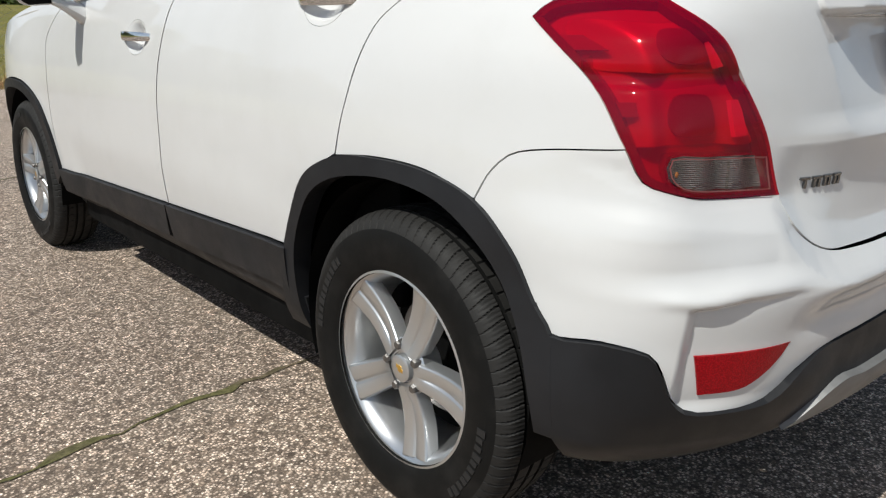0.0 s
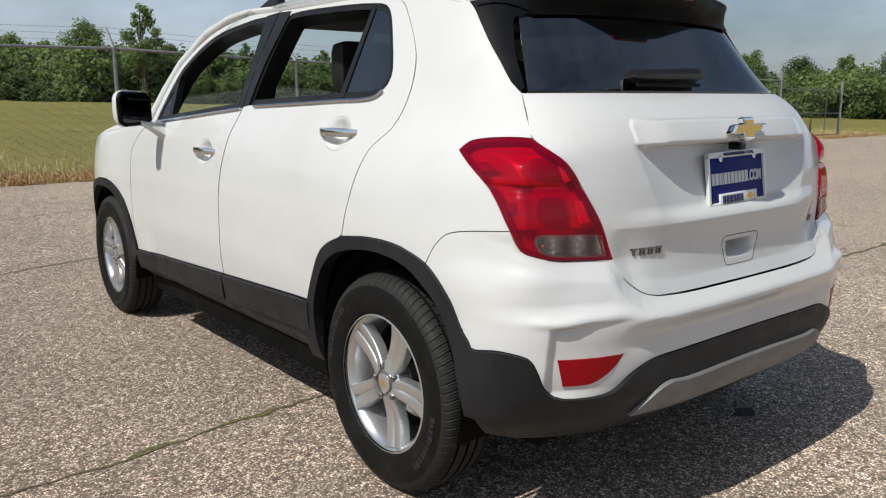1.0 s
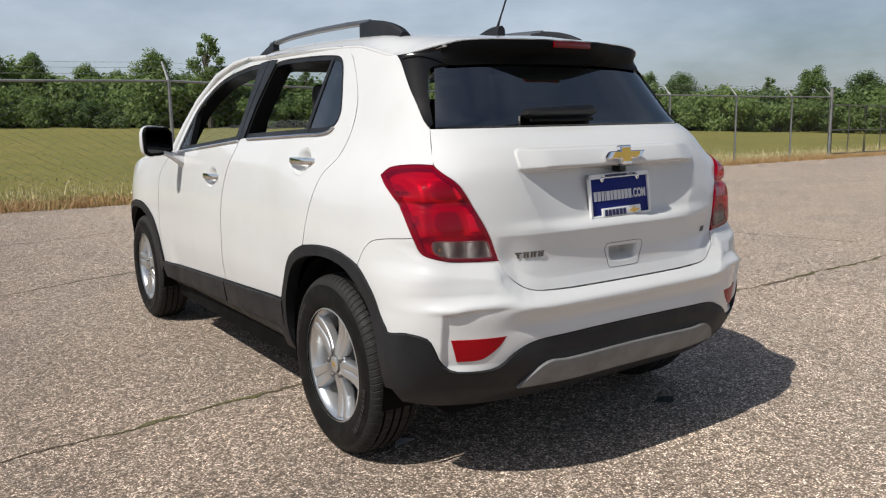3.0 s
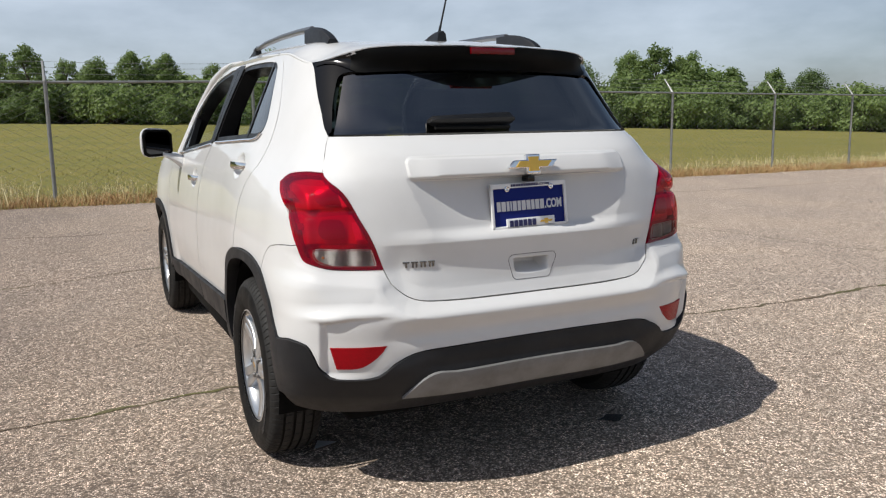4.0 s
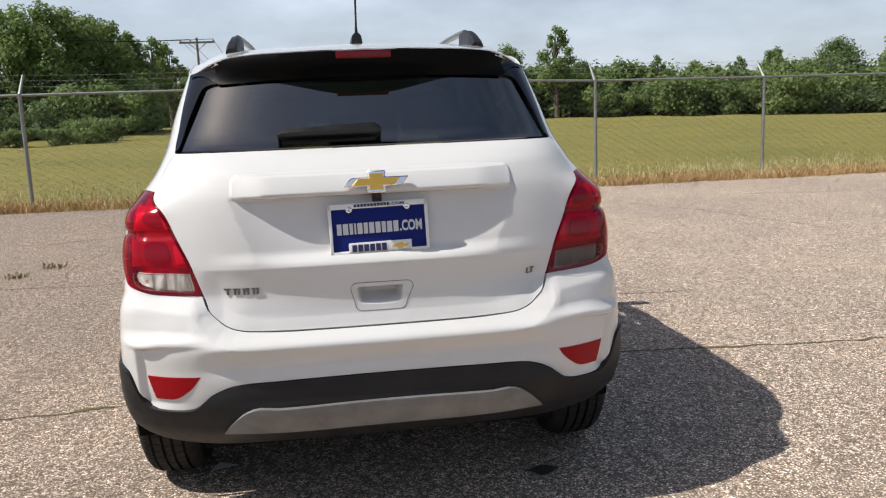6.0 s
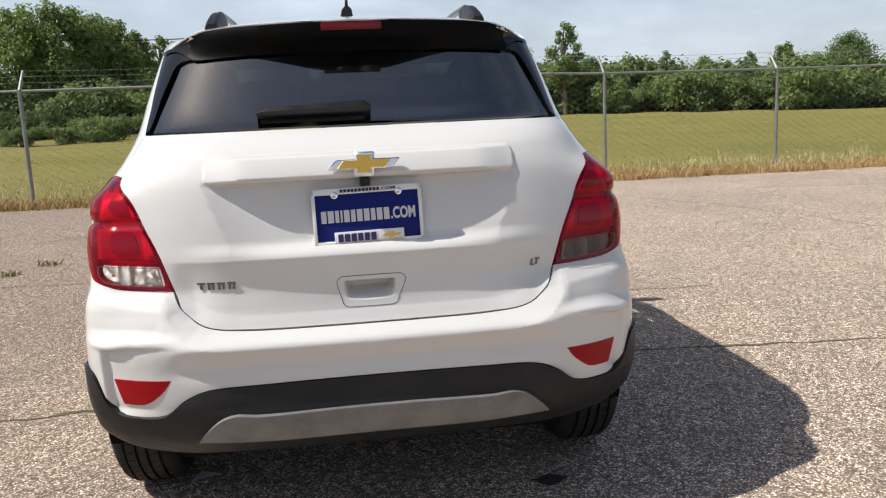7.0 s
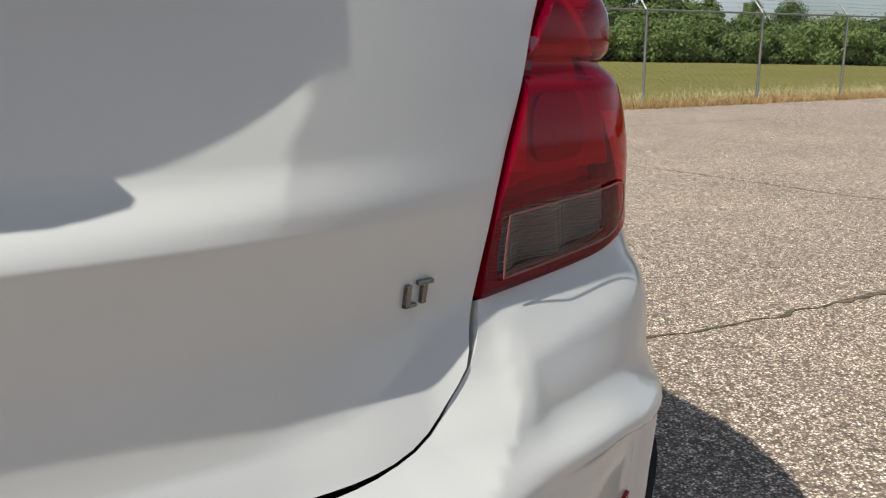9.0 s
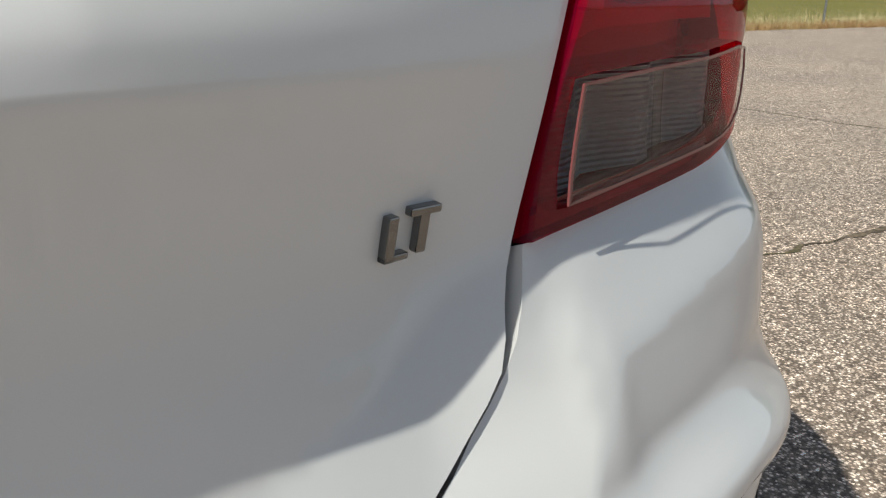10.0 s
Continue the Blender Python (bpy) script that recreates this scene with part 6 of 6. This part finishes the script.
def strip(x0, x1, d0, d1, power=1.0, clump=0.3):
    tufts = np.random.default_rng(int(1000 * (d1 + power))).random(150) * (x1 - x0) + x0

    def pick(rng):
        x = x0 + (x1 - x0) * rng.random()
        if rng.random() < clump:
            x = float(np.clip(rng.choice(tufts) + rng.normal(0, 0.11), x0, x1))
        return x, float(edge_y(x)) + d0 + (d1 - d0) * rng.random() ** power
    return pick


def fan(d0, d1, a0, a1):
    def pick(rng):
        d = math.sqrt(d0**2 + (d1**2 - d0**2) * rng.random() ** 1.5)
        a = radians(a0 + (a1 - a0) * rng.random())
        return -1 + d * math.sin(a), -3 + d * math.cos(a)
    return pick


blades("dry_verge_grass", 46000, strip(-16, 34, -0.12, 1.05, 1.3), 0.115, 0.005, 11, DRY, "rusty dry grass along the asphalt edge", 1.9)
blades("tall_dry_stalks", 5200, strip(-16, 34, 0.02, 2.6, 1.2, 0.75), 0.27, 0.0032, 12, STRAW, "tall dry grass stalks with pale seed heads", 0.9, True)
blades("straw_grass", 12000, strip(-16, 34, 0.3, 2.8, 1.3, 0.5), 0.12, 0.004, 14, STRAW, "straw-coloured dry grass behind the verge", 1.0)


def field(rng):
    while True:
        x, y = fan(13.5, 60, -27, 66)(rng)
        if y > edge_y(x) + 0.6:
            return x, y


blades("field_grass", 60000, field, 0.036, 0.011, 13, GREEN, "short yellow-green field grass", 0.9)


for i, (wx, wy) in enumerate(((-2.82, 4.89), (-3.05, 4.50))):
    blades("weed_tuft", 36, lambda rng, wx=wx, wy=wy: (wx + rng.normal(0, 0.055), wy + rng.normal(0, 0.035)), 0.05, 0.006, 40 + i, GREEN, "small green weed in the asphalt", 1.4)


# ---- trees ----
def foliage(rng, lumps, n, size):
    """Leaf clumps: small bent leaves scattered through ellipsoid lumps."""
    c = np.array([l[:3] for l in lumps])
    r = np.array([l[3:6] for l in lumps])
    vol = r.prod(1) ** (2 / 3)
    pick = rng.choice(len(lumps), n, p=vol / vol.sum())
    d = rng.normal(0, 1, (n, 3))
    d /= np.linalg.norm(d, axis=1)[:, None]
    rad = (0.30 + 0.80 * rng.random(n) ** 0.8) * (1 + 0.18 * np.sin(5 * d[:, 0] + pick) * np.sin(4 * d[:, 2] + 2 * pick))
    p = c[pick] + d * rad[:, None] * r[pick]
    nrm = d + rng.normal(0, 0.55, (n, 3)) + np.array((0, 0, 0.35))
    nrm /= np.linalg.norm(nrm, axis=1)[:, None]
    a = np.cross(nrm, rng.normal(0, 1, (n, 3)))
    a /= np.linalg.norm(a, axis=1)[:, None]
    b = np.cross(nrm, a)
    s = size * (0.55 + 0.9 * rng.random((n, 1)))
    quad = np.stack([p - a * s * 0.5, p + b * s * 0.42 + nrm * s * 0.12, p + a * s * 0.62, p - b * s * 0.42 + nrm * s * 0.12], 1)
    me = bpy.data.meshes.new("crown")
    me.from_pydata([tuple(v) for v in quad.reshape(-1, 3)], [], [(4 * i, 4 * i + 1, 4 * i + 2, 4 * i + 3) for i in range(n)])
    return me


def tree(seed, h, spread, n, size, material, bare=0.28, lumps_n=13, name="tree", label=""):
    rng = np.random.default_rng(seed)
    lumps = []
    for i in range(lumps_n):
        t = (i + 0.6) / lumps_n
        z = h * (bare + (0.93 - bare) * t)
        prof = math.sin(math.pi * min(1, 0.22 + 0.74 * t)) ** 0.8
        a = 2.4 * i + rng.random()
        rr = spread * prof * (0.35 + 0.5 * rng.random())
        s = spread * (0.22 + 0.22 * rng.random()) * (1.05 - 0.35 * t)
        lumps.append((rr * math.cos(a), rr * math.sin(a), z, s, s, s * (0.7 + 0.4 * rng.random())))
    bm = bmesh.new()
    sway = [(0, 0, -0.3), (0.04 * h * rng.normal() * 0.3, 0.02 * h * rng.normal() * 0.3, h * 0.3), (0.02 * h * rng.normal(), 0.02 * h * rng.normal(), h * 0.62), (0.02 * h * rng.normal(), 0, h * 0.86)]
    tube(bm, sway, [0.034 * h, 0.024 * h, 0.012 * h, 0.004 * h], 7)
    for l in lumps:
        z0 = max(0.12 * h, l[2] - 0.22 * h)
        f = z0 / (0.86 * h)
        s = Vector(sway[1]).lerp(Vector(sway[2]), min(1, max(0, f)))
        tube(bm, [(s.x, s.y, z0), ((s.x + l[0]) * 0.55, (s.y + l[1]) * 0.55, (z0 + l[2]) / 2 + 0.02 * h), (l[0], l[1], l[2])], [0.009 * h, 0.006 * h, 0.002 * h], 5)
    thing = tagged(new(name), label or "leafy green roadside tree", "tree")
    part("trunk", bm, BARK, thing)
    part("crown", foliage(rng, lumps, n, size), material, thing, smooth=False)
    return thing


def bush(seed, h, spread, n, size, material):
    rng = np.random.default_rng(seed)
    lumps = [(spread * rng.normal() * 0.42, spread * rng.normal() * 0.3, h * (0.12 + 0.62 * rng.random()), spread * (0.18 + 0.2 * rng.random()), spread * 0.3, h * (0.13 + 0.13 * rng.random())) for _ in range(18)]
    thing = tagged(new("bush"), "dense green hedgerow bush at the field edge", "bush", "hedgerow bushes")
    bm = bmesh.new()
    for l in lumps:
        tube(bm, [(l[0] * 0.15, l[1] * 0.15, -0.2), (l[0] * 0.6, l[1] * 0.6, l[2] * 0.5), l[:3]], [0.05, 0.035, 0.012], 4)
    part("stem", bm, BARK, thing)
    part("leaves", foliage(rng, lumps, n, size), material, thing, smooth=False)
    return thing


TREES = [tree(21, 10, 3.8, 14000, 0.22, LEAF, 0.10, 32), tree(22, 10, 3.0, 11000, 0.21, LEAF, 0.12, 28), tree(23, 10, 4.4, 16000, 0.22, LEAF_DARK, 0.08, 38, label="dense dark green tree"),
         tree(24, 10, 2.2, 4500, 0.20, LEAF, 0.35, 15, label="thin airy tree with sparse green leaves"), tree(25, 10, 3.4, 12000, 0.22, LEAF, 0.10, 28)]
BUSHES = [bush(31, 4.0, 3.6, 5200, 0.25, LEAF), bush(32, 3.6, 3.4, 4800, 0.25, LEAF_DARK), bush(33, 4.4, 4.0, 5600, 0.26, LEAF)]
used = set()


def plant(kinds, i, az, dist, top, turn):
    """Set a tree on the land in a compass direction, so tall that it reaches the slope top as seen from the car."""
    x, y = -1 + dist * math.sin(radians(az)), -3 + dist * math.cos(radians(az))
    z = float(land(x, y))
    s = max(0.16, (1.28 + dist * top - z) / (10.0 if kinds is TREES else 4.0))
    ob = kinds[i]
    m = Matrix.LocRotScale((x, y, z - 0.05), Euler((0, 0, turn)), (s, s, s))
    if (id(kinds), i) in used:
        ob = copy_thing(ob, m)
        ob.scale = (s, s, s)
    else:
        used.add((id(kinds), i))
        ob.matrix_basis = m
    return ob


rt = random.Random(4)
CROWNS = [(-31, 62, 0.10, 0), (-27, 58, 0.125, 2), (-22.5, 55, 0.125, 0), (-18.8, 55, 0.150, 0), (-16.6, 56, 0.154, 4), (-15.0, 58, 0.146, 0), (-13.6, 60, 0.136, 4), (-12.1, 64, 0.124, 1), (-10.6, 70, 0.120, 3), (-9.7, 72, 0.112, 3), (-10.4, 76, 0.088, 4), (-8.6, 84, 0.078, 4), (-6.6, 92, 0.046, 1),
          (-3.4, 84, 0.088, 1), (-1.8, 82, 0.098, 1), (0.4, 88, 0.080, 4), (2.2, 86, 0.083, 0), (4.3, 84, 0.093, 1), (6.5, 84, 0.091, 1), (9.6, 88, 0.078, 0), (11.6, 90, 0.070, 4), (13.9, 78, 0.094, 0), (17.2, 76, 0.118, 3), (18.8, 84, 0.070, 2),
          (22.4, 92, 0.060, 1), (24.0, 88, 0.074, 3), (26.4, 92, 0.064, 1), (29.2, 92, 0.067, 3), (31.4, 90, 0.071, 4), (33.2, 94, 0.058, 0), (35.2, 86, 0.077, 2), (38.7, 88, 0.086, 0), (40.6, 88, 0.092, 4), (42.6, 90, 0.082, 0), (45.5, 92, 0.064, 1),
          (48.2, 94, 0.058, 4), (50.3, 94, 0.056, 2), (53.2, 98, 0.040, 4), (56.0, 92, 0.050, 3), (58.6, 90, 0.058, 0), (61.8, 94, 0.050, 2), (64.4, 92, 0.050, 4), (67.4, 84, 0.060, 2), (71, 84, 0.070, 0), (75, 84, 0.08, 2), (80, 84, 0.08, 0)]
for az, dist, top, i in CROWNS:
    plant(TREES, i, az, dist, top, rt.random() * 6.28)
az = -34.0
while az < 84:
    near = 52 if az < -13.5 else 80
    base_slope = 0.034 if -8.5 < az < -3.8 else 0.056 if az < 20 else 0.048 if az < 46 else 0.032
    plant(BUSHES, rt.randrange(3), az, near + rt.uniform(-3, 4), base_slope * rt.uniform(0.7, 1.2), rt.random() * 6.28)
    plant(BUSHES, rt.randrange(3), az + 0.8, near + rt.uniform(5, 12), base_slope * rt.uniform(1.0, 1.45), rt.random() * 6.28)
    az += rt.uniform(1.3, 2.1)
for az, dist, top in ((-13.4, 44, 0.032), (-14.8, 42, 0.030), (-16.5, 40, 0.02), (-19, 40, 0.02)):
    plant(BUSHES, 0, az, dist, top, rt.random() * 6.28)

# ---- utility poles and wires ----
def utility_pole(az, dist, top, name="utility_pole"):
    x, y = -1 + dist * math.sin(radians(az)), -3 + dist * math.cos(radians(az))
    z = float(land(x, y))
    h = 1.28 + dist * top - z
    thing = tagged(new(name), "wooden utility pole with a crossarm", "utility pole")
    thing.location = (x, y, z)
    bm = bmesh.new()
    tube(bm, [(0, 0, -0.4), (0, 0, h)], [0.12, 0.085], 10)
    part("pole", bm, POLE_WOOD, thing)
    arm = part("crossarm", box(bmesh.new(), -1.3, 1.3, -0.06, 0.06, h - 0.42, h - 0.28), POLE_WOOD, thing)
    for s in (-1.2, -0.5, 1.2):
        bm = bmesh.new()
        tube(bm, [(s, 0, h - 0.28), (s, 0, h - 0.12)], [0.05, 0.03], 8)
        part("insulator", bm, STEEL, arm)
    bm = bmesh.new()
    tube(bm, [(-0.7, 0.07, h - 0.36), (0, 0.1, h - 0.95), (0.7, 0.07, h - 0.36)], 0.025, 5)
    part("brace", bm, STEEL, thing)
    return Vector((x, y, z + h))


p1 = utility_pole(-7.6, 64, 0.112)
p2 = utility_pole(-4.9, 128, 0.070)
for k in (-1.2, -0.5, 1.2):
    bm = bmesh.new()
    a = p1 + Vector((k, 0, -0.12))
    far_end = a + Vector((-34, -46, 3.0))
    pts = [a.lerp(far_end, t) + Vector((0, 0, -2.4 * 4 * t * (1 - t))) for t in np.linspace(0, 1, 13)]
    tube(bm, pts, 0.018, 4)
    tagged(part("power_line", bm, TRIM), "thin black overhead power line", "cable")
    bm = bmesh.new()
    b = p2 + Vector((k, 0, -0.12))
    tube(bm, [a.lerp(b, t) + Vector((0, 0, -1.2 * 4 * t * (1 - t))) for t in np.linspace(0, 1, 9)], 0.018, 4)
    tagged(part("power_line", bm, TRIM), "thin black overhead power line", "cable")
